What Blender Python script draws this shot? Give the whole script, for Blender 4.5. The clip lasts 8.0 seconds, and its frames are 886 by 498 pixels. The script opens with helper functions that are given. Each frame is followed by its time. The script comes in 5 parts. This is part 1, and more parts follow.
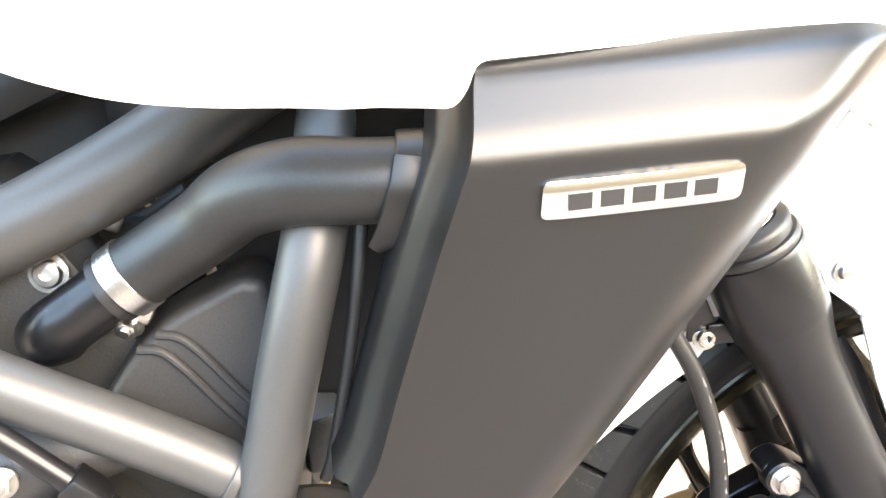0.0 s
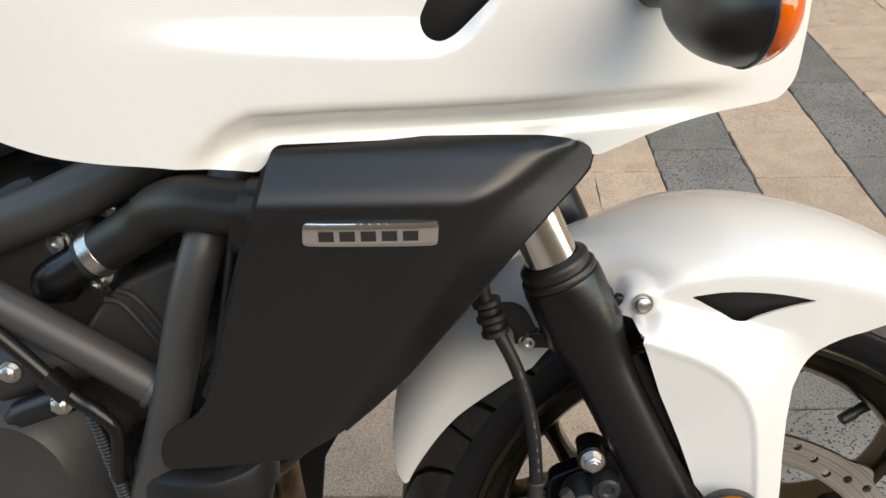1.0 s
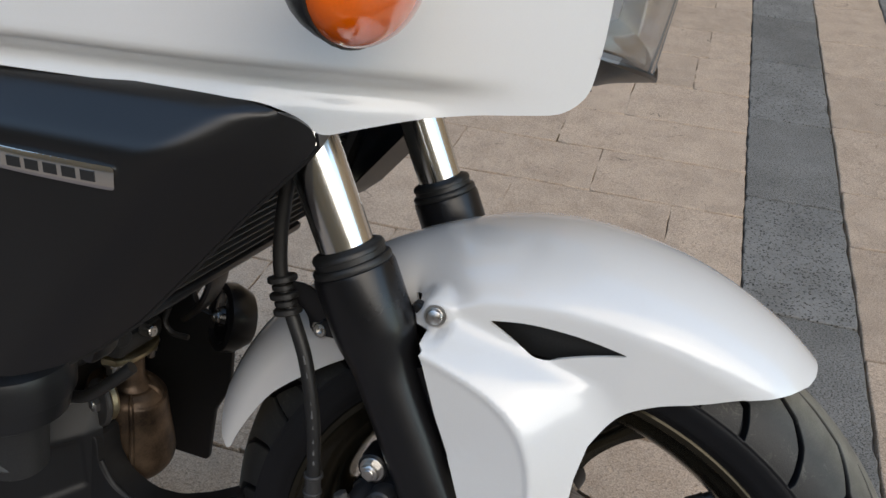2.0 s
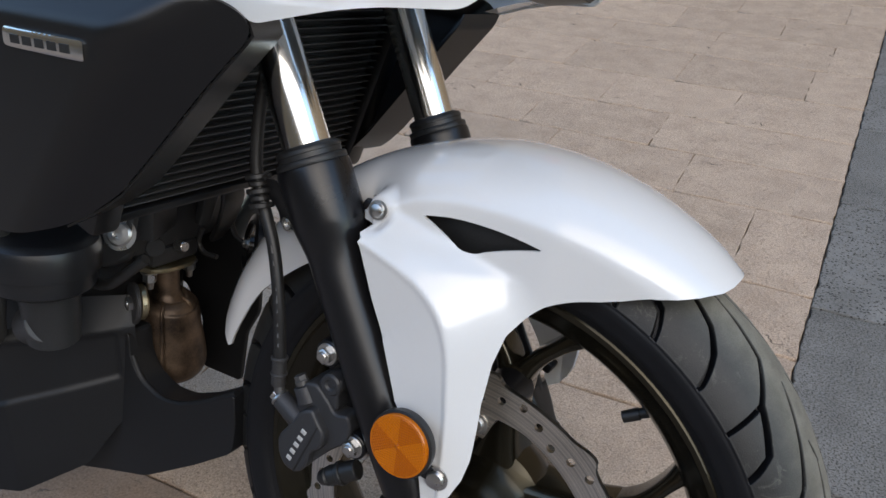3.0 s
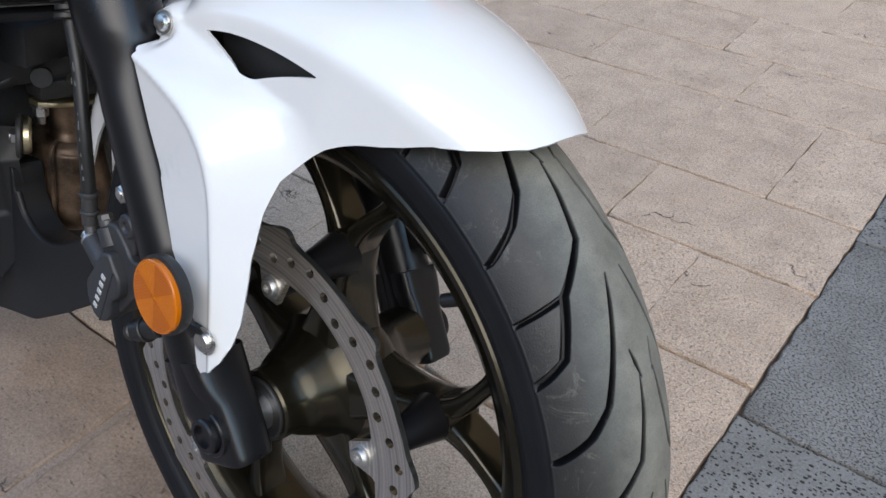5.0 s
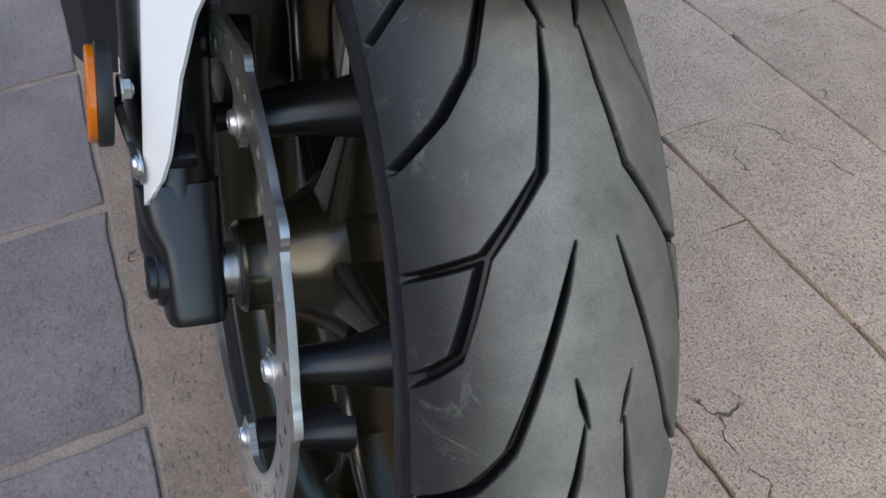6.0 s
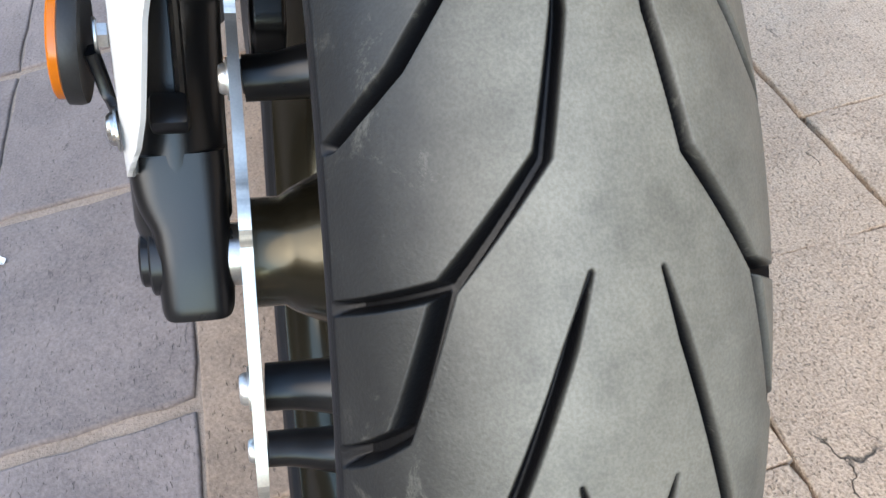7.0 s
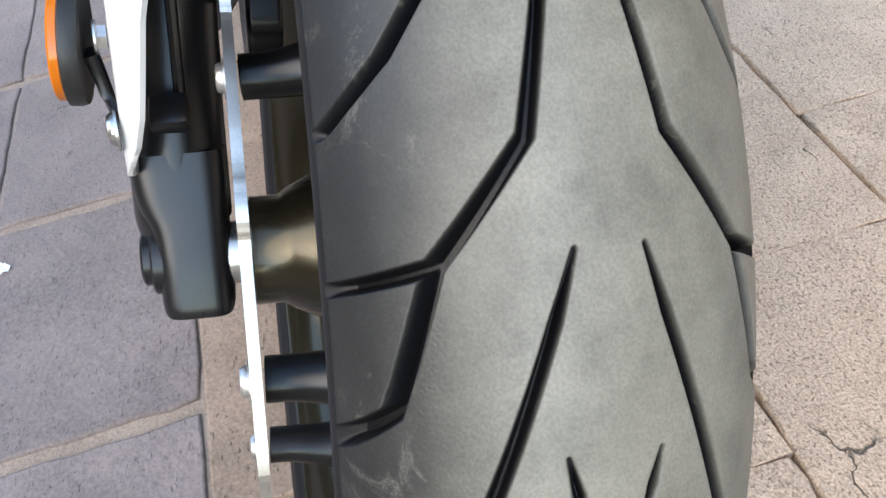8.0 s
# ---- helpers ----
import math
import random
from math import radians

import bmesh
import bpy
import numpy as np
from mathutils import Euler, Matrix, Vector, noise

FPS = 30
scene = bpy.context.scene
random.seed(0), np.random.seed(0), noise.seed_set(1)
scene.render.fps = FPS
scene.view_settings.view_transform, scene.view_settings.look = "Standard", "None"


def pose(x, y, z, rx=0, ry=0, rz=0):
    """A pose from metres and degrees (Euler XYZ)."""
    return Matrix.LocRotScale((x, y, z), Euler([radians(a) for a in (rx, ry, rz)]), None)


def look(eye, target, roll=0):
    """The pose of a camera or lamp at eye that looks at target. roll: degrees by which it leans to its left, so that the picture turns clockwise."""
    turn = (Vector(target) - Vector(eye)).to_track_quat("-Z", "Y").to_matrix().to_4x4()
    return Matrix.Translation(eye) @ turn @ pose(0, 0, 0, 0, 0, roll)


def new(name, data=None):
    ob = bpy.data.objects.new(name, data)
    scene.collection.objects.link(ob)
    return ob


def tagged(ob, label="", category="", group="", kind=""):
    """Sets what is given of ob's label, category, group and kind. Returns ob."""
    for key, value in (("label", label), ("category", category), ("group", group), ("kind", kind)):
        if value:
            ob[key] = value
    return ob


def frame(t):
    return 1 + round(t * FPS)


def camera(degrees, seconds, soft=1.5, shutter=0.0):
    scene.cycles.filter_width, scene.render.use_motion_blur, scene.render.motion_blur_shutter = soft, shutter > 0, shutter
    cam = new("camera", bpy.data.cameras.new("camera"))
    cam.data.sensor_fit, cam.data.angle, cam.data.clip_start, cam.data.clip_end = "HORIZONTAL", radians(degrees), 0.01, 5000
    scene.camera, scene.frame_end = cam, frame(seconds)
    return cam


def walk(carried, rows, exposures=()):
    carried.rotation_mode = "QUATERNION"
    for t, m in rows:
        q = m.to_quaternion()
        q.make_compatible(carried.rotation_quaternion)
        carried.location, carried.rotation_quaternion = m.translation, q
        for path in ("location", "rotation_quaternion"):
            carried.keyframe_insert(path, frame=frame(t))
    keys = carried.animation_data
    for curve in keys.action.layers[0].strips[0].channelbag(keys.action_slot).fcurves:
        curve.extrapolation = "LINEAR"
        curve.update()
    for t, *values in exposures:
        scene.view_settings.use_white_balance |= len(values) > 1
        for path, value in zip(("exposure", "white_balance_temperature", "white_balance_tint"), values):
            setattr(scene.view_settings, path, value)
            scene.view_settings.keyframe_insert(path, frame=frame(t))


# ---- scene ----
from mathutils.geometry import delaunay_2d_cdt

cam = camera(55.79, 8.0)
PATH = [
    (0, -0.3814, -0.3969, 0.8910, 55.33, 1.32, -7.63),
    (0.5, -0.3123, -0.4620, 0.9540, 54.50, 2.82, -5.62),
    (1, -0.2115, -0.5393, 1.0011, 54.86, 1.37, 3.19),
    (1.5, -0.0626, -0.4812, 0.9860, 54.44, -0.44, 10.61),
    (1.7, -0.0090, -0.4569, 0.9798, 54.43, -1.12, 14.64),
    (2.8, 0.2120, -0.5144, 0.9689, 57.59, 0.53, 28.84),
    (3, 0.2512, -0.5013, 0.9243, 57.44, 1.31, 30.25),
    (3.5, 0.3176, -0.5131, 0.8066, 54.04, 1.63, 31.21),
    (4, 0.3384, -0.5301, 0.7832, 51.75, 0.63, 29.32),
    (4.5, 0.3962, -0.4584, 0.8153, 52.24, 2.61, 32.81),
    (4.7, 0.4165, -0.4028, 0.8254, 52.68, 2.70, 35.64),
    (5.8, 0.3914, -0.0868, 0.7130, 45.82, 1.70, 62.71),
    (6, 0.4009, -0.0603, 0.6952, 44.42, 3.77, 69.16),
    (6.5, 0.3538, -0.0257, 0.6417, 43.85, 7.62, 77.41),
    (7, 0.3370, 0.0040, 0.6253, 43.59, 8.07, 77.68),
    (7.5, 0.3415, 0.0101, 0.6200, 43.59, 8.36, 77.81),
    (8, 0.3462, 0.0057, 0.6250, 43.96, 8.81, 77.27),
]
walk(cam, [(r[0], pose(*r[1:])) for r in PATH],
     exposures=[(0.0, 3.18, 10700, 7), (0.5, 1.36, 11200, 7), (1.0, 0.58, 10700, 5), (1.5, -0.06, 9600, 5), (3.0, 0.05, 8100, 6), (3.5, 0.22, 8050, 7), (4.0, 0.73, 8100, 6), (4.5, 0.58, 7950, 5), (6.0, 0.26, 7550, 6), (6.5, 0.80, 7850, 5), (7.0, 1.17, 8200, 5), (7.5, 1.18, 8350, 6), (8.0, 1.20, 8450, 6)])

# ---- light: open shade in a paved street, bright sky above ----
world = bpy.data.worlds.new("sky")
scene.world = world
world.use_nodes = True
wn = world.node_tree
sky = wn.nodes.new("ShaderNodeTexSky")
sky.sky_type = "NISHITA"
sky.sun_disc = False
sky.sun_elevation = radians(36)
sky.sun_rotation = radians(133)
sky.dust_density = 0.4
sky.ozone_density = 4.5
wn.links.new(sky.outputs[0], wn.nodes["Background"].inputs[0])
wn.nodes["Background"].inputs[1].default_value = 0.50
sun_data = bpy.data.lights.new("sun", "SUN")
sun_data.energy = 1.45
sun_data.angle = radians(62)
sun_data.color = (1.0, 0.82, 0.60)
sun = new("sun", sun_data)
sun.matrix_world = look((3.2, -3.0, 3.4), (0, 0, 0))

# ---- materials ----


def material(name, color, rough=0.5, metal=0.0, var=0.12, coarse=18.0, fine=420.0, bump=0.0, coat=0.0,
             rough_var=0.08, tint=None, random_tint=0.0, spec=0.5, fine_var=0.5):
    """A surface with colour and gloss that vary at two scales, and fine relief."""
    m = bpy.data.materials.new(name)
    m.use_nodes = True
    nt = m.node_tree
    n, l = nt.nodes, nt.links
    b = n["Principled BSDF"]
    tc = n.new("ShaderNodeTexCoord")
    src = tc.outputs["Object"]
    oi = n.new("ShaderNodeObjectInfo")
    if random_tint:
        add = n.new("ShaderNodeVectorMath")
        add.operation = "ADD"
        mul = n.new("ShaderNodeVectorMath")
        mul.operation = "SCALE"
        mul.inputs[0].default_value = (7.0, 11.0, 5.0)
        l.new(oi.outputs["Random"], mul.inputs["Scale"])
        l.new(src, add.inputs[0])
        l.new(mul.outputs[0], add.inputs[1])
        src = add.outputs[0]
    n1 = n.new("ShaderNodeTexNoise")
    n1.inputs["Scale"].default_value = coarse
    n1.inputs["Detail"].default_value = 5
    n2 = n.new("ShaderNodeTexNoise")
    n2.inputs["Scale"].default_value = fine
    n2.inputs["Detail"].default_value = 3
    l.new(src, n1.inputs["Vector"])
    l.new(src, n2.inputs["Vector"])
    mix = n.new("ShaderNodeMix")
    mix.inputs["Factor"].default_value = fine_var
    l.new(n1.outputs["Fac"], mix.inputs["A"])
    l.new(n2.outputs["Fac"], mix.inputs["B"])
    ramp = n.new("ShaderNodeValToRGB")
    dark = [c * (1 - var) for c in color]
    pale = [min(1.0, c * (1 + var)) for c in (tint or color)]
    ramp.color_ramp.elements[0].position, ramp.color_ramp.elements[1].position = 0.34, 0.66
    ramp.color_ramp.elements[0].color = (*dark, 1)
    ramp.color_ramp.elements[1].color = (*pale, 1)
    l.new(mix.outputs["Result"], ramp.inputs["Fac"])
    out = ramp.outputs["Color"]
    if random_tint:
        hsv = n.new("ShaderNodeHueSaturation")
        mr = n.new("ShaderNodeMapRange")
        mr.inputs["To Min"].default_value = 1 - random_tint
        mr.inputs["To Max"].default_value = 1 + random_tint
        l.new(oi.outputs["Random"], mr.inputs["Value"])
        l.new(mr.outputs["Result"], hsv.inputs["Value"])
        l.new(out, hsv.inputs["Color"])
        out = hsv.outputs["Color"]
    l.new(out, b.inputs["Base Color"])
    rr = n.new("ShaderNodeMapRange")
    rr.inputs["To Min"].default_value = max(0.02, rough - rough_var)
    rr.inputs["To Max"].default_value = min(1.0, rough + rough_var)
    l.new(n1.outputs["Fac"], rr.inputs["Value"])
    l.new(rr.outputs["Result"], b.inputs["Roughness"])
    b.inputs["Metallic"].default_value = metal
    b.inputs["Specular IOR Level"].default_value = spec
    b.inputs["Coat Weight"].default_value = coat
    b.inputs["Coat Roughness"].default_value = 0.04
    if bump:
        bp = n.new("ShaderNodeBump")
        bp.inputs["Strength"].default_value = 1.0
        bp.inputs["Distance"].default_value = bump
        l.new(n2.outputs["Fac"], bp.inputs["Height"])
        l.new(bp.outputs["Normal"], b.inputs["Normal"])
    return m


def pitted(m, scale, depth, lower, amount=0.55, stretch=(0.45, 1.35, 1.0)):
    """Adds sharp small holes, as in volcanic stone, to a material."""
    n, l = m.node_tree.nodes, m.node_tree.links
    b = n["Principled BSDF"]
    tc = n.new("ShaderNodeTexCoord")
    vo = n.new("ShaderNodeTexNoise")
    vo.inputs["Scale"].default_value = scale
    vo.inputs["Detail"].default_value = 2.5
    vo.inputs["Roughness"].default_value = 0.6
    oi = n.new("ShaderNodeObjectInfo")
    shift = n.new("ShaderNodeVectorMath")
    shift.operation = "MULTIPLY_ADD"
    shift.inputs[1].default_value = (9.0, 13.0, 6.0)
    l.new(oi.outputs["Random"], shift.inputs[0])
    l.new(tc.outputs["Object"], shift.inputs[2])
    flat = n.new("ShaderNodeVectorMath")
    flat.operation = "MULTIPLY"
    flat.inputs[1].default_value = stretch
    l.new(shift.outputs[0], flat.inputs[0])
    l.new(flat.outputs[0], vo.inputs["Vector"])
    cut = n.new("ShaderNodeMapRange")
    cut.interpolation_type = "SMOOTHSTEP"
    cut.inputs["From Min"].default_value = lower
    cut.inputs["From Max"].default_value = lower + 0.06
    l.new(vo.outputs["Fac"], cut.inputs["Value"])
    bp = n.new("ShaderNodeBump")
    bp.inputs["Distance"].default_value = depth
    l.new(cut.outputs["Result"], bp.inputs["Height"])
    old = b.inputs["Normal"].links
    if old:
        l.new(old[0].from_socket, bp.inputs["Normal"])
    l.new(bp.outputs["Normal"], b.inputs["Normal"])
    was = b.inputs["Base Color"].links[0].from_socket
    mx = n.new("ShaderNodeMix")
    mx.data_type = "RGBA"
    mx.inputs[6].default_value = (0.03, 0.028, 0.025, 1)
    mr = n.new("ShaderNodeMapRange")
    mr.inputs["To Min"].default_value = 1 - amount
    l.new(cut.outputs["Result"], mr.inputs["Value"])
    l.new(mr.outputs["Result"], mx.inputs[0])
    l.new(was, mx.inputs[7])
    l.new(mx.outputs[2], b.inputs["Base Color"])
    return m


def holed(m, scale, depth, stretch=(0.8, 1.15, 1.0)):
    """Adds round gas holes of uneven size, as in basalt, to a material."""
    n, l = m.node_tree.nodes, m.node_tree.links
    b = n["Principled BSDF"]
    tc = n.new("ShaderNodeTexCoord")
    oi = n.new("ShaderNodeObjectInfo")
    shift = n.new("ShaderNodeVectorMath")
    shift.operation = "MULTIPLY_ADD"
    shift.inputs[1].default_value = (7.0, 11.0, 0.0)
    l.new(oi.outputs["Random"], shift.inputs[0])
    l.new(tc.outputs["Object"], shift.inputs[2])
    flat = n.new("ShaderNodeVectorMath")
    flat.operation = "MULTIPLY"
    flat.inputs[1].default_value = stretch
    l.new(shift.outputs[0], flat.inputs[0])
    cell = n.new("ShaderNodeTexVoronoi")
    cell.inputs["Scale"].default_value = scale
    l.new(flat.outputs[0], cell.inputs["Vector"])
    rough = n.new("ShaderNodeTexNoise")
    rough.inputs["Scale"].default_value = scale * 2.2
    l.new(flat.outputs[0], rough.inputs["Vector"])
    size = n.new("ShaderNodeMapRange")
    size.inputs["To Min"].default_value, size.inputs["To Max"].default_value = 0.14, -0.42
    l.new(cell.outputs["Color"], size.inputs["Value"])
    add = n.new("ShaderNodeMath")
    add.operation = "ADD"
    l.new(cell.outputs["Distance"], add.inputs[0])
    l.new(size.outputs["Result"], add.inputs[1])
    jag = n.new("ShaderNodeMath")
    jag.operation = "MULTIPLY_ADD"
    jag.inputs[1].default_value = 0.50
    l.new(rough.outputs["Fac"], jag.inputs[0])
    l.new(add.outputs[0], jag.inputs[2])
    cut = n.new("ShaderNodeMapRange")
    cut.interpolation_type = "SMOOTHSTEP"
    cut.inputs["From Min"].default_value, cut.inputs["From Max"].default_value = 0.30, 0.40
    l.new(jag.outputs[0], cut.inputs["Value"])
    bp = n.new("ShaderNodeBump")
    bp.inputs["Distance"].default_value = depth
    l.new(cut.outputs["Result"], bp.inputs["Height"])
    old = b.inputs["Normal"].links
    if old:
        l.new(old[0].from_socket, bp.inputs["Normal"])
    l.new(bp.outputs["Normal"], b.inputs["Normal"])
    was = b.inputs["Base Color"].links[0].from_socket
    mx = n.new("ShaderNodeMix")
    mx.data_type = "RGBA"
    mx.inputs[6].default_value = (0.035, 0.032, 0.028, 1)
    l.new(cut.outputs["Result"], mx.inputs[0])
    l.new(was, mx.inputs[7])
    l.new(mx.outputs[2], b.inputs["Base Color"])
    return m


def cracked(m, scale, width, cover, depth=0.002):
    """Adds broken, wandering cracks and scaled patches to a stone material."""
    n, l = m.node_tree.nodes, m.node_tree.links
    b = n["Principled BSDF"]
    tc = n.new("ShaderNodeTexCoord")
    oi = n.new("ShaderNodeObjectInfo")
    shift = n.new("ShaderNodeVectorMath")
    shift.operation = "MULTIPLY_ADD"
    shift.inputs[1].default_value = (5.0, 17.0, 3.0)
    l.new(oi.outputs["Random"], shift.inputs[0])
    l.new(tc.outputs["Object"], shift.inputs[2])
    wob = n.new("ShaderNodeTexNoise")
    wob.inputs["Scale"].default_value = 22
    wob.inputs["Detail"].default_value = 5
    l.new(shift.outputs[0], wob.inputs["Vector"])
    bend = n.new("ShaderNodeVectorMath")
    bend.operation = "MULTIPLY_ADD"
    bend.inputs[1].default_value = (0.07, 0.07, 0.07)
    l.new(wob.outputs["Color"], bend.inputs[0])
    l.new(shift.outputs[0], bend.inputs[2])
    squash = n.new("ShaderNodeVectorMath")
    squash.operation = "MULTIPLY"
    squash.inputs[1].default_value = (0.6, 1.7, 1.0)
    l.new(bend.outputs[0], squash.inputs[0])
    vo = n.new("ShaderNodeTexVoronoi")
    vo.feature = "DISTANCE_TO_EDGE"
    vo.inputs["Scale"].default_value = scale
    l.new(squash.outputs[0], vo.inputs["Vector"])
    line = n.new("ShaderNodeMapRange")
    line.interpolation_type = "SMOOTHSTEP"
    line.inputs["From Max"].default_value = width * scale
    line.inputs["To Min"].default_value, line.inputs["To Max"].default_value = 1.0, 0.0
    l.new(vo.outputs["Distance"], line.inputs["Value"])
    some = n.new("ShaderNodeTexNoise")
    some.inputs["Scale"].default_value = 11
    some.inputs["Detail"].default_value = 3
    l.new(shift.outputs[0], some.inputs["Vector"])
    here = n.new("ShaderNodeMapRange")
    here.inputs["From Min"].default_value, here.inputs["From Max"].default_value = cover, cover + 0.05
    l.new(some.outputs["Fac"], here.inputs["Value"])
    mu = n.new("ShaderNodeMath")
    mu.operation = "MULTIPLY"
    l.new(line.outputs["Result"], mu.inputs[0])
    l.new(here.outputs["Result"], mu.inputs[1])
    bp = n.new("ShaderNodeBump")
    bp.invert = True
    bp.inputs["Distance"].default_value = depth
    l.new(mu.outputs[0], bp.inputs["Height"])
    swell = n.new("ShaderNodeBump")
    swell.inputs["Distance"].default_value = 0.007
    l.new(wob.outputs["Fac"], swell.inputs["Height"])
    l.new(swell.outputs["Normal"], bp.inputs["Normal"])
    old = b.inputs["Normal"].links
    if old:
        l.new(old[0].from_socket, swell.inputs["Normal"])
    l.new(bp.outputs["Normal"], b.inputs["Normal"])
    was = b.inputs["Base Color"].links[0].from_socket
    mx = n.new("ShaderNodeMix")
    mx.data_type = "RGBA"
    mx.inputs[7].default_value = (0.05, 0.042, 0.034, 1)
    half = n.new("ShaderNodeMath")
    half.operation = "MULTIPLY"
    half.inputs[1].default_value = 0.85
    l.new(mu.outputs[0], half.inputs[0])
    l.new(half.outputs[0], mx.inputs[0])
    l.new(was, mx.inputs[6])
    l.new(mx.outputs[2], b.inputs["Base Color"])
    return m


WHITE = material("pearl_white_paint", (0.705, 0.70, 0.684), 0.24, 0, 0.02, 6, 1500, 0, 1.0, 0.03)
WHITE.node_tree.nodes["Principled BSDF"].inputs["Coat Roughness"].default_value = 0.11
BLACK_PLASTIC = material("matte_black_plastic", (0.0045, 0.0045, 0.005), 0.35, 0, 0.2, 12, 2500, 0.00005, 0, 0.04, spec=0.65)
DULL_PLASTIC = material("dull_black_plastic", (0.007, 0.0075, 0.0085), 0.50, 0, 0.2, 12, 2500, 0.00005, 0, 0.04, spec=0.42)
BLACK_PAINT = material("satin_black_paint", (0.007, 0.007, 0.008), 0.29, 0, 0.2, 15, 900, 0.00003, 0, 0.06, spec=0.42)
WHEEL_PAINT = material("bronze_black_wheel_paint", (0.054, 0.048, 0.034), 0.18, 0.85, 0.2, 14, 900, 0.00003, 0.15, 0.05)
HUB_PAINT = material("satin_black_hub_paint", (0.042, 0.037, 0.025), 0.25, 0.85, 0.2, 14, 900, 0.00003, 0.15, 0.05)
WHEEL_PAINT.node_tree.nodes["Principled BSDF"].inputs["Coat Roughness"].default_value = 0.22
WHEEL_PAINT.node_tree.nodes["Principled BSDF"].inputs["Coat IOR"].default_value = 1.6
CALIPER_PAINT = material("dark_grey_caliper_paint", (0.033, 0.034, 0.037), 0.45, 0.15, 0.18, 16, 800, 0.00008, 0, 0.06)
COVER_BLACK = material("glossy_black_casting", (0.012, 0.0125, 0.014), 0.36, 0.1, 0.2, 14, 700, 0.0001)
CAST = material("dark_cast_alloy", (0.052, 0.051, 0.051), 0.50, 0.4, 0.22, 14, 700, 0.0002, 0, 0.08)
ENGINE_BLACK = material("black_engine_casting", (0.022, 0.0225, 0.023), 0.44, 0, 0.3, 12, 600, 0.0002, spec=0.45)
FRAME_PAINT = material("charcoal_frame_paint", (0.075, 0.0735, 0.072), 0.42, 0.35, 0.10, 10, 1200, 0.00001)
RUBBER = material("black_rubber", (0.014, 0.014, 0.014), 0.44, 0, 0.3, 20, 700, 0.0001)
CHROME = material("chrome", (0.80, 0.78, 0.74), 0.15, 1.0, 0.02, 10, 900, 0, 0, 0.03)
STEEL = material("zinc_steel", (0.58, 0.57, 0.55), 0.30, 1.0, 0.12, 60, 900, 0.00005, 0, 0.1)
SIGNAL_ORANGE = material("orange_lens", (0.78, 0.115, 0.004), 0.12, 0, 0.06, 30, 600, 0, 0.6, 0.04)
ORANGE = material("amber_plastic", (0.52, 0.128, 0.003), 0.20, 0, 0.06, 30, 600, 0, 0.1, 0.04)
EXHAUST = material("heat_browned_exhaust_steel", (0.030, 0.021, 0.016), 0.42, 0.62, 0.45, 30, 500, 0.00005, 0, 0.1, tint=(0.135, 0.092, 0.063), fine_var=0.15)
GOLD = material("yellow_zinc_plating", (0.58, 0.50, 0.33), 0.35, 1.0, 0.15, 40, 600)
GREY_PRINT = material("grey_print", (0.12, 0.12, 0.12), 0.7, 0, 0.1, 30, 700)
# the same amber, darkened in colour for prisms turned from the light
SHADED_ORANGE = material("shaded_amber_plastic", (0.42, 0.092, 0.002), 0.20, 0, 0.06, 30, 600, 0, 0.1, 0.04)
PALE_PRINT = material("pale_print", (0.45, 0.45, 0.44), 0.6, 0, 0.1, 30, 700)
DARK_PRINT = material("dark_letter_enamel", (0.02, 0.02, 0.02), 0.4, 0, 0.1, 30, 700)
PINK_STONE = cracked(pitted(material("pink_cantera_stone", (0.425, 0.302, 0.215), 0.85, 0, 0.24, 16, 420, 0.0016, 0, 0.05,
                             tint=(0.505, 0.380, 0.282), random_tint=0.07, fine_var=0.75), 300, 0.0014, 0.355, 0.33, (0.8, 1.1, 1.0)), 5.5, 0.0020, 0.60)
PURPLE_STONE = cracked(pitted(material("mauve_paving_stone", (0.145, 0.116, 0.108), 0.85, 0, 0.16, 9, 260, 0.0008, 0, 0.05,
                               tint=(0.192, 0.156, 0.143), random_tint=0.08), 230, 0.0008, 0.31, 0.35), 4.0, 0.0014, 0.62)
# brown row, also darkened in colour for the shade beside the bike
SHADED_BROWN_STONE = cracked(pitted(material("shaded_brown_paving_stone", (0.195, 0.136, 0.098), 0.85, 0, 0.22, 9, 260, 0.0008, 0, 0.05,
                              tint=(0.250, 0.182, 0.135), random_tint=0.08), 200, 0.001, 0.31, 0.4), 5.0, 0.0022, 0.60)
GREY_STONE = pitted(material("grey_basalt", (0.155, 0.147, 0.132), 0.85, 0, 0.15, 9, 300, 0.0006, 0, 0.05,
                             tint=(0.210, 0.200, 0.182), random_tint=0.10), 380, 0.0020, 0.40, 0.80, (0.75, 1.1, 1.0))
PITTED_STONE = holed(material("pitted_grey_basalt", (0.160, 0.152, 0.137), 0.85, 0, 0.15, 9, 300, 0.0006, 0, 0.05,
                               tint=(0.218, 0.208, 0.190), random_tint=0.08), 215, 0.004)
MORTAR = material("sandy_mortar", (0.25, 0.195, 0.155), 0.95, 0, 0.25, 20, 300, 0.002, 0, 0.03)
PAPER = material("white_paper", (0.62, 0.62, 0.63), 0.7, 0, 0.05, 60, 800)


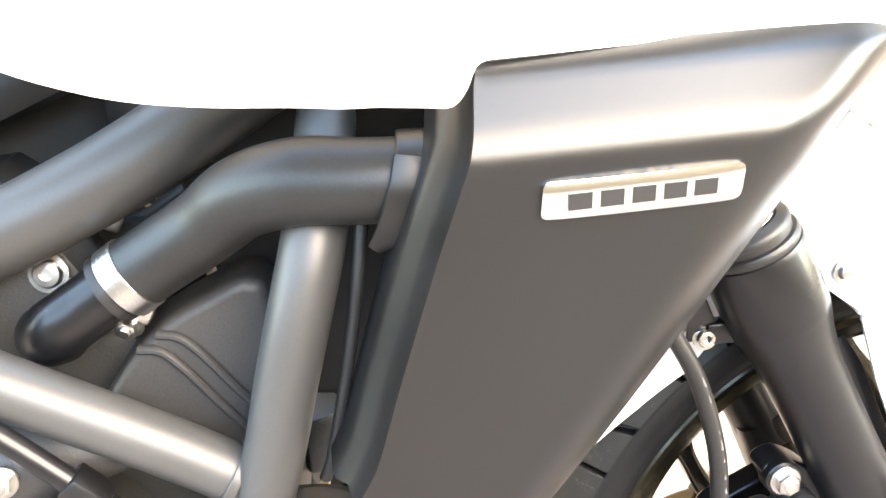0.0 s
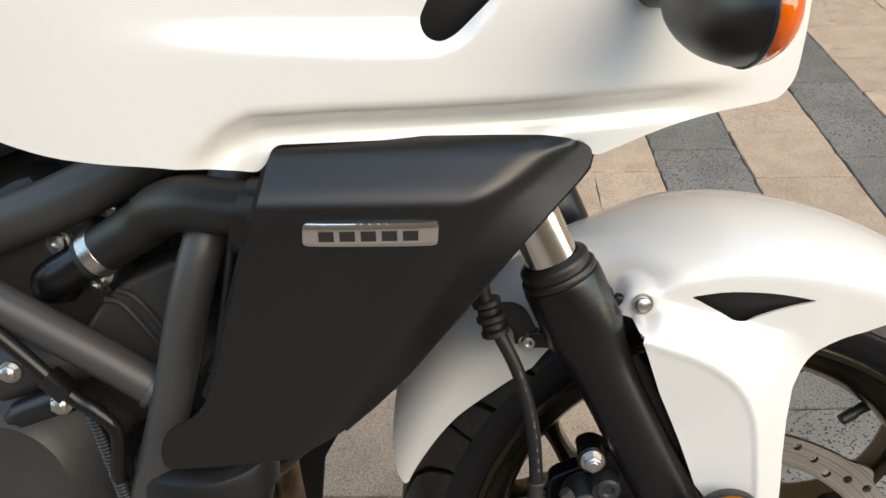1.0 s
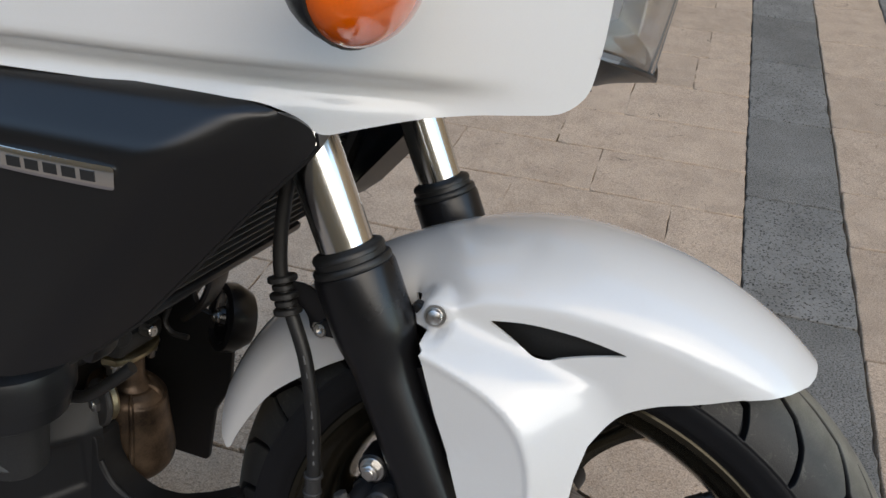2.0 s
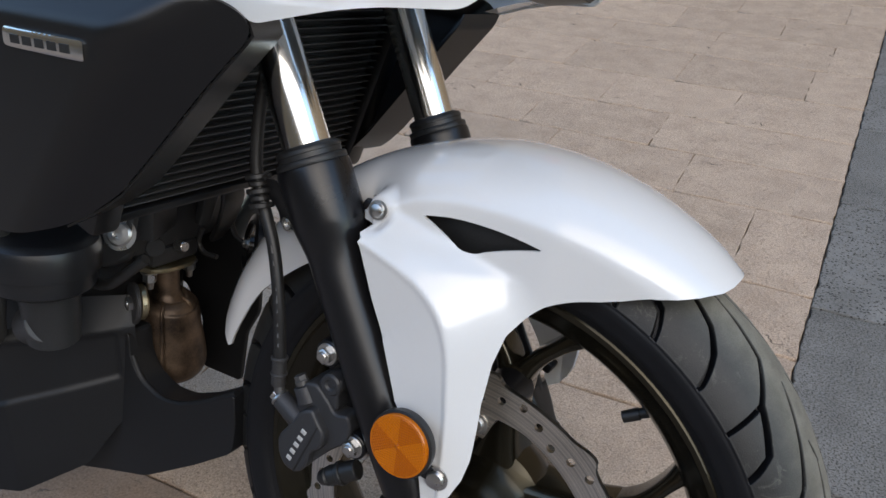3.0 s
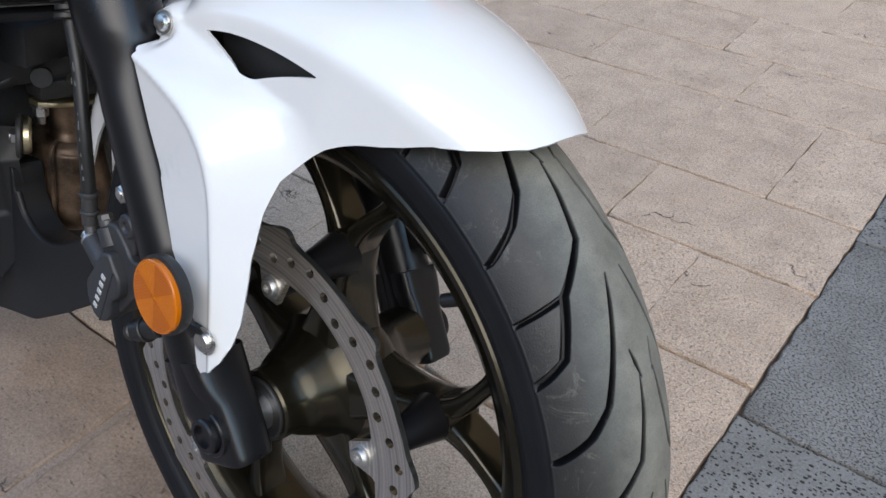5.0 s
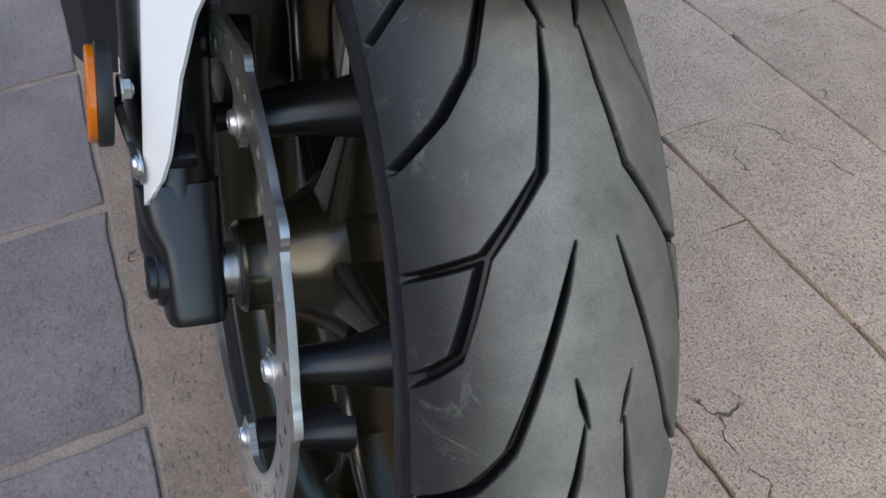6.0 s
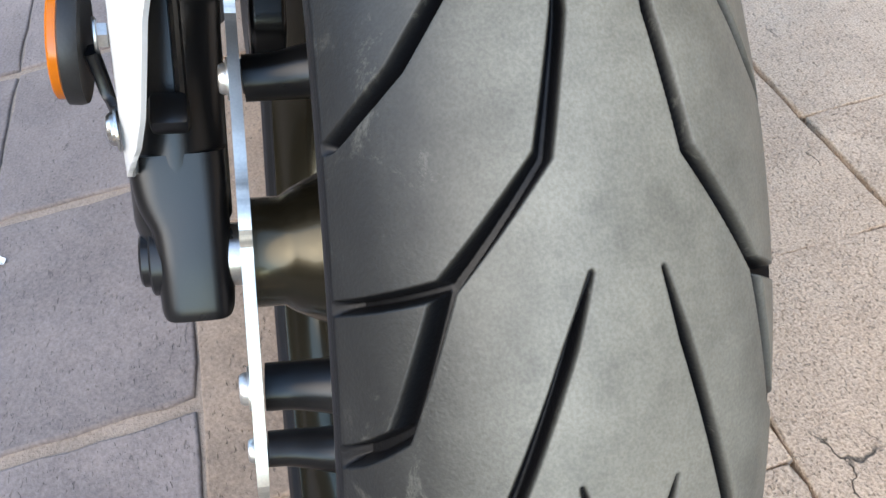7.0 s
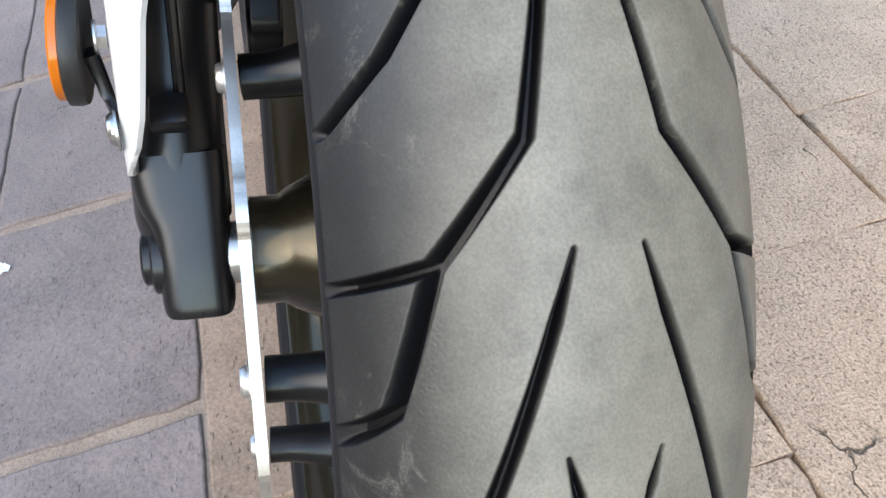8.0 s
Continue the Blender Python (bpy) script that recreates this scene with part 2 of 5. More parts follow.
def tyre_rubber():
    """Rubber that is black on the sidewall and dusty, worn grey on the tread."""
    m = material("dusty_tyre_rubber", (0.0060, 0.0064, 0.0078), 0.47, 0, 0.25, 30, 900, 0.00015, spec=0.32)
    n, l = m.node_tree.nodes, m.node_tree.links
    b = n["Principled BSDF"]
    # mask of tread wear, with light and shade across the tyre painted in
    at = n.new("ShaderNodeAttribute")
    at.attribute_name = "wear_and_light"
    tc = n.new("ShaderNodeTexCoord")
    nz = n.new("ShaderNodeTexNoise")
    nz.inputs["Scale"].default_value = 55
    nz.inputs["Detail"].default_value = 7
    nz.inputs["Roughness"].default_value = 0.65
    l.new(tc.outputs["Object"], nz.inputs["Vector"])
    mr = n.new("ShaderNodeMapRange")
    mr.inputs["From Min"].default_value, mr.inputs["From Max"].default_value = 0.25, 0.7
    mr.inputs["To Min"].default_value, mr.inputs["To Max"].default_value = 0.58, 1.08
    l.new(nz.outputs["Fac"], mr.inputs["Value"])
    mu = n.new("ShaderNodeMath")
    mu.operation = "MULTIPLY"
    mu.use_clamp = True
    l.new(mr.outputs["Result"], mu.inputs[0])
    l.new(at.outputs["Fac"], mu.inputs[1])
    was = b.inputs["Base Color"].links[0].from_socket
    mx = n.new("ShaderNodeMix")
    mx.data_type = "RGBA"
    # pale scuffs, on the tread only
    scuff = n.new("ShaderNodeTexNoise")
    scuff.inputs["Scale"].default_value = 34
    scuff.inputs["Detail"].default_value = 11
    scuff.inputs["Roughness"].default_value = 0.82
    scuff.inputs["Distortion"].default_value = 1.6
    l.new(tc.outputs["Object"], scuff.inputs["Vector"])
    sc = n.new("ShaderNodeMapRange")
    sc.inputs["From Min"].default_value, sc.inputs["From Max"].default_value = 0.525, 0.63
    sc.inputs["To Max"].default_value = 0.42
    l.new(scuff.outputs["Fac"], sc.inputs["Value"])
    on = n.new("ShaderNodeMath")
    on.operation = "MULTIPLY"
    on.use_clamp = True
    on.inputs[1].default_value = 8.0
    l.new(at.outputs["Fac"], on.inputs[0])
    so = n.new("ShaderNodeMath")
    so.operation = "MULTIPLY"
    l.new(sc.outputs["Result"], so.inputs[0])
    l.new(on.outputs[0], so.inputs[1])
    most = n.new("ShaderNodeMath")
    most.operation = "MAXIMUM"
    l.new(mu.outputs[0], most.inputs[0])
    l.new(so.outputs[0], most.inputs[1])
    l.new(most.outputs[0], mx.inputs[0])
    l.new(was, mx.inputs[6])
    grit = n.new("ShaderNodeTexNoise")
    grit.inputs["Scale"].default_value = 1150
    grit.inputs["Detail"].default_value = 3
    l.new(tc.outputs["Object"], grit.inputs["Vector"])
    gr = n.new("ShaderNodeValToRGB")
    gr.color_ramp.elements[0].position, gr.color_ramp.elements[1].position = 0.36, 0.64
    gr.color_ramp.elements[0].color = (0.168, 0.161, 0.133, 1)
    gr.color_ramp.elements[1].color = (0.210, 0.202, 0.168, 1)
    l.new(grit.outputs["Fac"], gr.inputs["Fac"])
    l.new(gr.outputs["Color"], mx.inputs[7])
    l.new(mx.outputs[2], b.inputs["Base Color"])
    return m


def brushed_disc():
    """Steel with fine rings worn into it round the axle."""
    m = material("worn_disc_steel", (0.86, 0.80, 0.72), 0.36, 1.0, 0.1, 30, 900, 0, 0, 0.06)
    n, l = m.node_tree.nodes, m.node_tree.links
    b = n["Principled BSDF"]
    tc = n.new("ShaderNodeTexCoord")
    vm = n.new("ShaderNodeVectorMath")
    vm.operation = "MULTIPLY"
    vm.inputs[1].default_value = (1, 0, 1)
    ln = n.new("ShaderNodeVectorMath")
    ln.operation = "LENGTH"
    l.new(tc.outputs["Object"], vm.inputs[0])
    l.new(vm.outputs[0], ln.inputs[0])
    nz = n.new("ShaderNodeTexNoise")
    nz.noise_dimensions = "1D"
    nz.inputs["Scale"].default_value = 700
    nz.inputs["Detail"].default_value = 4
    l.new(ln.outputs["Value"], nz.inputs["W"])
    bp = n.new("ShaderNodeBump")
    bp.inputs["Distance"].default_value = 0.0002
    l.new(nz.outputs["Fac"], bp.inputs["Height"])
    l.new(bp.outputs["Normal"], b.inputs["Normal"])
    # broad worn bands and the sheen of metal turned round its axle
    band = n.new("ShaderNodeTexNoise")
    band.noise_dimensions = "1D"
    band.inputs["Scale"].default_value = 420
    band.inputs["Detail"].default_value = 3
    l.new(ln.outputs["Value"], band.inputs["W"])
    br = n.new("ShaderNodeMapRange")
    br.inputs["From Min"].default_value, br.inputs["From Max"].default_value = 0.35, 0.65
    br.inputs["To Min"].default_value, br.inputs["To Max"].default_value = 0.62, 1.0
    l.new(band.outputs["Fac"], br.inputs["Value"])
    was = b.inputs["Base Color"].links[0].from_socket
    mx = n.new("ShaderNodeMix")
    mx.data_type = "RGBA"
    mx.blend_type = "MULTIPLY"
    mx.inputs[0].default_value = 1.0
    l.new(was, mx.inputs[6])
    l.new(br.outputs["Result"], mx.inputs[7])
    l.new(mx.outputs[2], b.inputs["Base Color"])
    tg = n.new("ShaderNodeTangent")
    tg.direction_type, tg.axis = "RADIAL", "Y"
    l.new(tg.outputs["Tangent"], b.inputs["Tangent"])
    b.inputs["Anisotropic"].default_value = 0.65
    return m


TYRE = tyre_rubber()
DISC = brushed_disc()
BOLT_GREY = material("dull_grey_bolt_steel", (0.50, 0.49, 0.47), 0.38, 0.9, 0.12, 60, 900, 0.00004, 0, 0.08)
GLASS = bpy.data.materials.new("clear_lens")
GLASS.use_nodes = True
GLASS.node_tree.nodes["Principled BSDF"].inputs["Transmission Weight"].default_value = 1.0
GLASS.node_tree.nodes["Principled BSDF"].inputs["Roughness"].default_value = 0.03

# ---- shape helpers ----


def V3(*a):
    return np.array(a, float)


def join_geo(*geos):
    verts, faces = [], []
    for v, f in geos:
        k = len(verts)
        verts += [tuple(p) for p in v]
        faces += [tuple(i + k for i in q) for q in f]
    return verts, faces


def shell(geo, t):
    """Gives a curved sheet a thickness towards the middle of the motorcycle, with walls at its edges."""
    v = np.array([tuple(map(float, p)) for p in geo[0]])
    f = [tuple(q) for q in geo[1]]
    n = np.zeros_like(v)
    for q in f:
        w = np.cross(v[q[1]] - v[q[0]], v[q[2]] - v[q[0]])
        if len(q) == 4:
            w = w + np.cross(v[q[2]] - v[q[0]], v[q[3]] - v[q[0]])
        for i in q:
            n[i] += w
    n /= np.maximum(np.linalg.norm(n, axis=1), 1e-12)[:, None]
    c = v.mean(0) * (1, 0, 1) - (0, 0, 0.25)
    if (n * (v - c)).sum() < 0:
        n = -n
    k = len(v)
    seen = set()
    for q in f:
        seen.update(zip(q, q[1:] + q[:1]))
    walls = [(a, b, b + k, a + k) for a, b in seen if (b, a) not in seen]
    verts = np.vstack([v, v - n * t])
    return [tuple(p) for p in verts], f + [tuple(i + k for i in reversed(q)) for q in f] + walls


def part(name, geo, mat, parent=None, label="", sharp=35, solid=0.0, bevel=0.0, at=None):
    """Links vertices and faces as one mesh object under a thing or part."""
    if solid:
        geo = shell(geo, abs(solid))
    me = bpy.data.meshes.new(name)
    me.from_pydata([tuple(map(float, p)) for p in geo[0]], [], geo[1])
    bm = bmesh.new()
    bm.from_mesh(me)
    bmesh.ops.recalc_face_normals(bm, faces=bm.faces)
    bm.to_mesh(me)
    bm.free()
    me.polygons.foreach_set("use_smooth", [True] * len(me.polygons))
    me.set_sharp_from_angle(angle=radians(sharp))
    me.materials.append(mat)
    ob = new(name, me)
    ob.parent = parent
    if at is not None:
        ob.matrix_basis = at
    if label:
        tagged(ob, label)
    if bevel:
        b = ob.modifiers.new("edge", "BEVEL")
        b.width, b.segments, b.limit_method, b.angle_limit = bevel, 2 if bevel < 0.009 else 5, "ANGLE", radians(40)
        b.harden_normals = True
    return ob


def basis(d, up=(0, 1, 0)):
    d = np.asarray(d, float)
    d = d / np.linalg.norm(d)
    up = np.asarray(up, float)
    if abs(d @ up) > 0.97:
        up = V3(1, 0, 0) if abs(d[0]) < 0.9 else V3(0, 0, 1)
    a = np.cross(d, up)
    a /= np.linalg.norm(a)
    return a, np.cross(a, d), d


def revolve(profile, origin=(0, 0, 0), axis=(0, 1, 0), segs=32, closed=False):
    """Turns a profile of (radius, height) round an axis."""
    a, b, d = basis(axis)
    o = np.asarray(origin, float)
    verts, faces = [], []
    k = len(profile)
    for i in range(segs):
        c, s = math.cos(2 * math.pi * i / segs), math.sin(2 * math.pi * i / segs)
        verts += [o + r * (c * a + s * b) + h * d for r, h in profile]
    for i in range(segs):
        j = (i + 1) % segs
        for p in range(k if closed else k - 1):
            q = (p + 1) % k
            faces.append((i * k + p, i * k + q, j * k + q, j * k + p))
    if not closed:
        for p in (0, k - 1):
            if profile[p][0] > 1e-5:
                faces.append(tuple(i * k + p for i in range(segs)))
    return verts, faces


def rod(p0, p1, r0, r1=None, segs=20, edge=0.0008):
    """A solid bar between two points with eased ends."""
    p0, p1 = np.asarray(p0, float), np.asarray(p1, float)
    r1 = r0 if r1 is None else r1
    h = float(np.linalg.norm(p1 - p0))
    e = min(edge, h / 3, r0 / 2, r1 / 2)
    return revolve([(r0 - e, 0), (r0, e), (r1, h - e), (r1 - e, h)], p0, p1 - p0, segs)


def ring(p, axis, inner, outer, thick, segs=28):
    e = min(thick, outer - inner) * 0.25
    return revolve([(inner + e, 0), (outer - e, 0), (outer, e), (outer, thick - e), (outer - e, thick), (inner + e, thick),
                    (inner, thick - e), (inner, e)], p, axis, segs, True)


def hexagon(p, axis, r, h):
    e = h * 0.15
    return revolve([(r - e, 0), (r, 0), (r, h - e), (r - e * 1.6, h)], p, axis, 6)


def smooth_path(pts, n=8):
    """A Catmull-Rom curve through points; extra columns such as radii ride along."""
    p = np.asarray(pts, float)
    if len(p) < 3:
        return np.array([p[0] + (p[-1] - p[0]) * t for t in np.linspace(0, 1, n)])
    q = np.vstack([2 * p[0] - p[1], p, 2 * p[-1] - p[-2]])
    out = []
    for i in range(1, len(q) - 2):
        for t in np.linspace(0, 1, n, endpoint=False):
            a, b, c, d = q[i - 1], q[i], q[i + 1], q[i + 2]
            out.append(0.5 * (2 * b + (c - a) * t + (2 * a - 5 * b + 4 * c - d) * t * t + (3 * b - a - 3 * c + d) * t ** 3))
    out.append(p[-1])
    return np.array(out)


def sweep(pts, sizes, segs=20, up=(0, 1, 0), power=1.0, n=8, smooth=True):
    """Sweeps an oval along a path. sizes: (across, along up) for each point; power under 1 makes it boxier."""
    rows = np.hstack([np.asarray(pts, float), np.asarray(sizes, float)])
    rows = smooth_path(rows, n) if smooth else rows
    p, s = rows[:, :3], rows[:, 3:]
    verts, faces = [], []
    for i in range(len(p)):
        t = p[min(i + 1, len(p) - 1)] - p[max(i - 1, 0)]
        a, b, _ = basis(t, up)
        for j in range(segs):
            w = 2 * math.pi * j / segs
            c, sn = math.cos(w), math.sin(w)
            c, sn = math.copysign(abs(c) ** power, c), math.copysign(abs(sn) ** power, sn)
            verts.append(p[i] + a * s[i, 0] * c + b * s[i, 1] * sn)
    for i in range(len(p) - 1):
        for j in range(segs):
            k = (j + 1) % segs
            faces.append((i * segs + j, i * segs + k, (i + 1) * segs + k, (i + 1) * segs + j))
    faces.append(tuple(range(segs)))
    faces.append(tuple(range((len(p) - 1) * segs, len(p) * segs)))
    return verts, faces


def tube(pts, r, segs=20, n=8, smooth=True):
    rs = r if hasattr(r, "__len__") else [r] * len(pts)
    return sweep(pts, [(q, q) for q in rs], segs, (0, 1, 0), 1.0, n, smooth)


def inside(poly, x, y):
    """Which points lie in a polygon."""
    px, py = poly[:, 0], poly[:, 1]
    qx, qy = np.roll(px, -1), np.roll(py, -1)
    x, y = np.asarray(x)[:, None], np.asarray(y)[:, None]
    cross = ((py > y) != (qy > y)) & (x < (qx - px) * (y - py) / np.where(qy == py, 1e-12, qy - py) + px)
    return cross.sum(1) % 2 == 1


def rounded(pts, radius, n=5):
    """A closed outline with its corners rounded."""
    p = np.asarray(pts, float)
    out = []
    for i in range(len(p)):
        a, b, c = p[i - 1], p[i], p[(i + 1) % len(p)]
        la, lc = np.linalg.norm(a - b), np.linalg.norm(c - b)
        r = min(radius, la * 0.45, lc * 0.45)
        s, e = b + (a - b) / la * r, b + (c - b) / lc * r
        for t in np.linspace(0, 1, n):
            out.append((1 - t) ** 2 * s + 2 * t * (1 - t) * b + t * t * e)
    return np.array(out)


def even(pts, h):
    """A closed line cut into equal steps of about h."""
    p = np.asarray(pts, float)
    p = np.vstack([p, p[:1]])
    run = np.r_[0, np.cumsum(np.linalg.norm(np.diff(p, axis=0), axis=1))]
    at = np.linspace(0, run[-1], max(8, int(run[-1] / h)), endpoint=False)
    return np.stack([np.interp(at, run, p[:, 0]), np.interp(at, run, p[:, 1])], 1)


def patch(outline, holes, h, place):
    """A smooth sheet over a flat outline with holes; place maps its (u, v) into space."""
    loops = [even(o, h * 0.6) for o in (outline, *holes)]
    pts, edges = [], []
    for lp in loops:
        k = len(pts)
        pts += [tuple(q) for q in lp]
        edges += [(k + i, k + (i + 1) % len(lp)) for i in range(len(lp))]
    lo, hi = loops[0].min(0), loops[0].max(0)
    gx, gy = np.meshgrid(np.arange(lo[0], hi[0], h), np.arange(lo[1], hi[1], h * 0.87))
    gx = gx + (np.arange(gy.shape[0]) % 2)[:, None] * h / 2
    g = np.stack([gx.ravel(), gy.ravel()], 1)
    ok = inside(loops[0], g[:, 0], g[:, 1])
    for lp in loops[1:]:
        ok &= ~inside(lp, g[:, 0], g[:, 1])
    g = g[ok]
    rim = np.vstack(loops)
    far = np.array([((rim - q) ** 2).sum(1).min() for q in g]) > (0.5 * h) ** 2 if len(g) else np.zeros(0, bool)
    pts += [tuple(q) for q in g[far]]
    v, _, f, *_ = delaunay_2d_cdt([Vector(q) for q in pts], edges, [], 0, 1e-7)
    v = np.array([tuple(q) for q in v])
    mid = np.array([v[list(t)].mean(0) for t in f])
    ok = inside(loops[0], mid[:, 0], mid[:, 1])
    for lp in loops[1:]:
        ok &= ~inside(lp, mid[:, 0], mid[:, 1])
    return [place(*q) for q in v], [tuple(t) for t, k in zip(f, ok) if k]


def slab(outline, y0, y1, h=0.02, bulge=None):
    """A plate with the given (x, z) outline between two y values."""
    o = np.asarray(outline, float)
    k = len(o)
    verts = [(q[0], y0, q[1]) for q in o] + [(q[0], y1, q[1]) for q in o]
    faces = [tuple(range(k)), tuple(range(k, 2 * k))] + [(i, (i + 1) % k, k + (i + 1) % k, k + i) for i in range(k)]
    return verts, faces


def block(c, s, r=0.003, turn=(0, 0, 0)):
    """A box with eased edges, centred at c."""
    bm = bmesh.new()
    bmesh.ops.create_cube(bm, size=1.0)
    for v in bm.verts:
        v.co = Vector((v.co.x * s[0], v.co.y * s[1], v.co.z * s[2]))
    bmesh.ops.bevel(bm, geom=bm.edges[:], offset=min(r, min(s) * 0.4), segments=2, affect="EDGES", profile=0.5)
    m = pose(*c, *turn)
    verts = [tuple(m @ v.co) for v in bm.verts]
    faces = [tuple(v.index for v in f.verts) for f in bm.faces]
    bm.free()
    return verts, faces


def thick(geo, d):
    """Gives a flat sheet a thickness along d, with walls at its edges and holes."""
    v, f = geo
    k = len(v)
    count = {}
    for t in f:
        for a, b in zip(t, t[1:] + t[:1]):
            count[(a, b)] = count.get((a, b), 0) + 1
    walls = [(a, b, b + k, a + k) for (a, b) in count if (b, a) not in count]
    return [tuple(p) for p in v] + [(p[0] + d[0], p[1] + d[1], p[2] + d[2]) for p in v], list(f) + [tuple(i + k for i in reversed(t)) for t in f] + walls


def ease(a, b, x):
    t = min(1.0, max(0.0, (x - a) / (b - a)))
    return t * t * (3 - 2 * t)


def soft_min(a, b, k=0.004):
    h = max(k - abs(a - b), 0.0) / k
    return min(a, b) - h * h * k * 0.25


def bolt_head(p, axis, r=0.008, socket=True):
    """A round-headed screw with a washer."""
    p, d = np.asarray(p, float), np.asarray(axis, float)
    d = d / np.linalg.norm(d)
    prof = [(r * 1.35, 0), (r * 1.35, 0.0012), (r, 0.0014), (r, 0.003), (r * 0.85, 0.0046)]
    prof += [(r * 0.45, 0.005), (r * 0.42, 0.0025), (0.00001, 0.0025)] if socket else [(r * 0.4, 0.0056), (0.00001, 0.0058)]
    return revolve(prof, p, d, 20)


def hex_bolt(p, axis, r=0.008, h=0.007):
    p, d = np.asarray(p, float), np.asarray(axis, float)
    d = d / np.linalg.norm(d)
    return join_geo(rod(p, p + d * 0.0018, r * 1.35, segs=24, edge=0.0004), hexagon(p + d * 0.0018, d, r, h),
                    rod(p + d * (0.0018 + h * 0.9), p + d * (h + 0.003), r * 0.55, segs=16, edge=0.0005))

# ---- motorcycle: leans on its side stand; own axes have x forward, y to its left, origin at the front axle ----
LEAN, AXLE_Z = -14.6, 0.2926
bike = tagged(new("motorcycle"), "white and black motorcycle leaning on its side stand on stone paving", "motorcycle")
bike.matrix_basis = pose(0, 0, AXLE_Z, LEAN, 0, 0)


# ---- front wheel ----
BOLTS = [13.75 + 72 * k for k in range(5)]


def polar(r, deg, y=0.0):
    return V3(r * math.cos(radians(deg)), y, r * math.sin(radians(deg)))


def build_rim():
    half = [(0.2335, -0.0515), (0.2300, -0.0545), (0.2255, -0.0540), (0.2225, -0.0500), (0.2150, -0.0470), (0.2105, -0.0430),
            (0.2060, -0.0400), (0.2010, -0.0330), (0.1965, -0.0260), (0.1945, -0.0120)]
    outer = [(0.2060, -0.012), (0.2140, -0.030), (0.2200, -0.046)]
    prof = half + [(r, -y) for r, y in reversed(half)] + [(r, -y) for r, y in reversed(outer)] + outer
    return revolve(prof, segs=128, closed=True)


wheel = part("front_wheel", build_rim(), HUB_PAINT, bike, "black cast alloy wheel rim with bronze sheen")


def tread_segments():
    """Grooves of one pitch of the tread: degrees round the wheel, metres from the middle, half width, depth."""
    a = [(57.1, 0.0082, 0.0008), (53.0, 0.0108, 0.0024), (47.0, 0.0172, 0.0030), (41.6, 0.0385, 0.0033), (34.4, 0.0487, 0.0030), (32.5, 0.0580, 0.0034), (31.4, 0.064, 0.0034)]
    branch = [(41.6, 0.0385, 0.0030), (40.4, 0.0610, 0.0028)]
    b = [(42.0, 0.0086, 0.0008), (39.0, 0.0135, 0.0022), (27.4, 0.0340, 0.0028), (24.1, 0.0452, 0.0030), (21.4, 0.0590, 0.0028)]
    c = [(32.75, 0.0116, 0.0006), (31.0, 0.0093, 0.0020), (29.2, 0.0068, 0.0008)]
    return [a, branch, b, c]


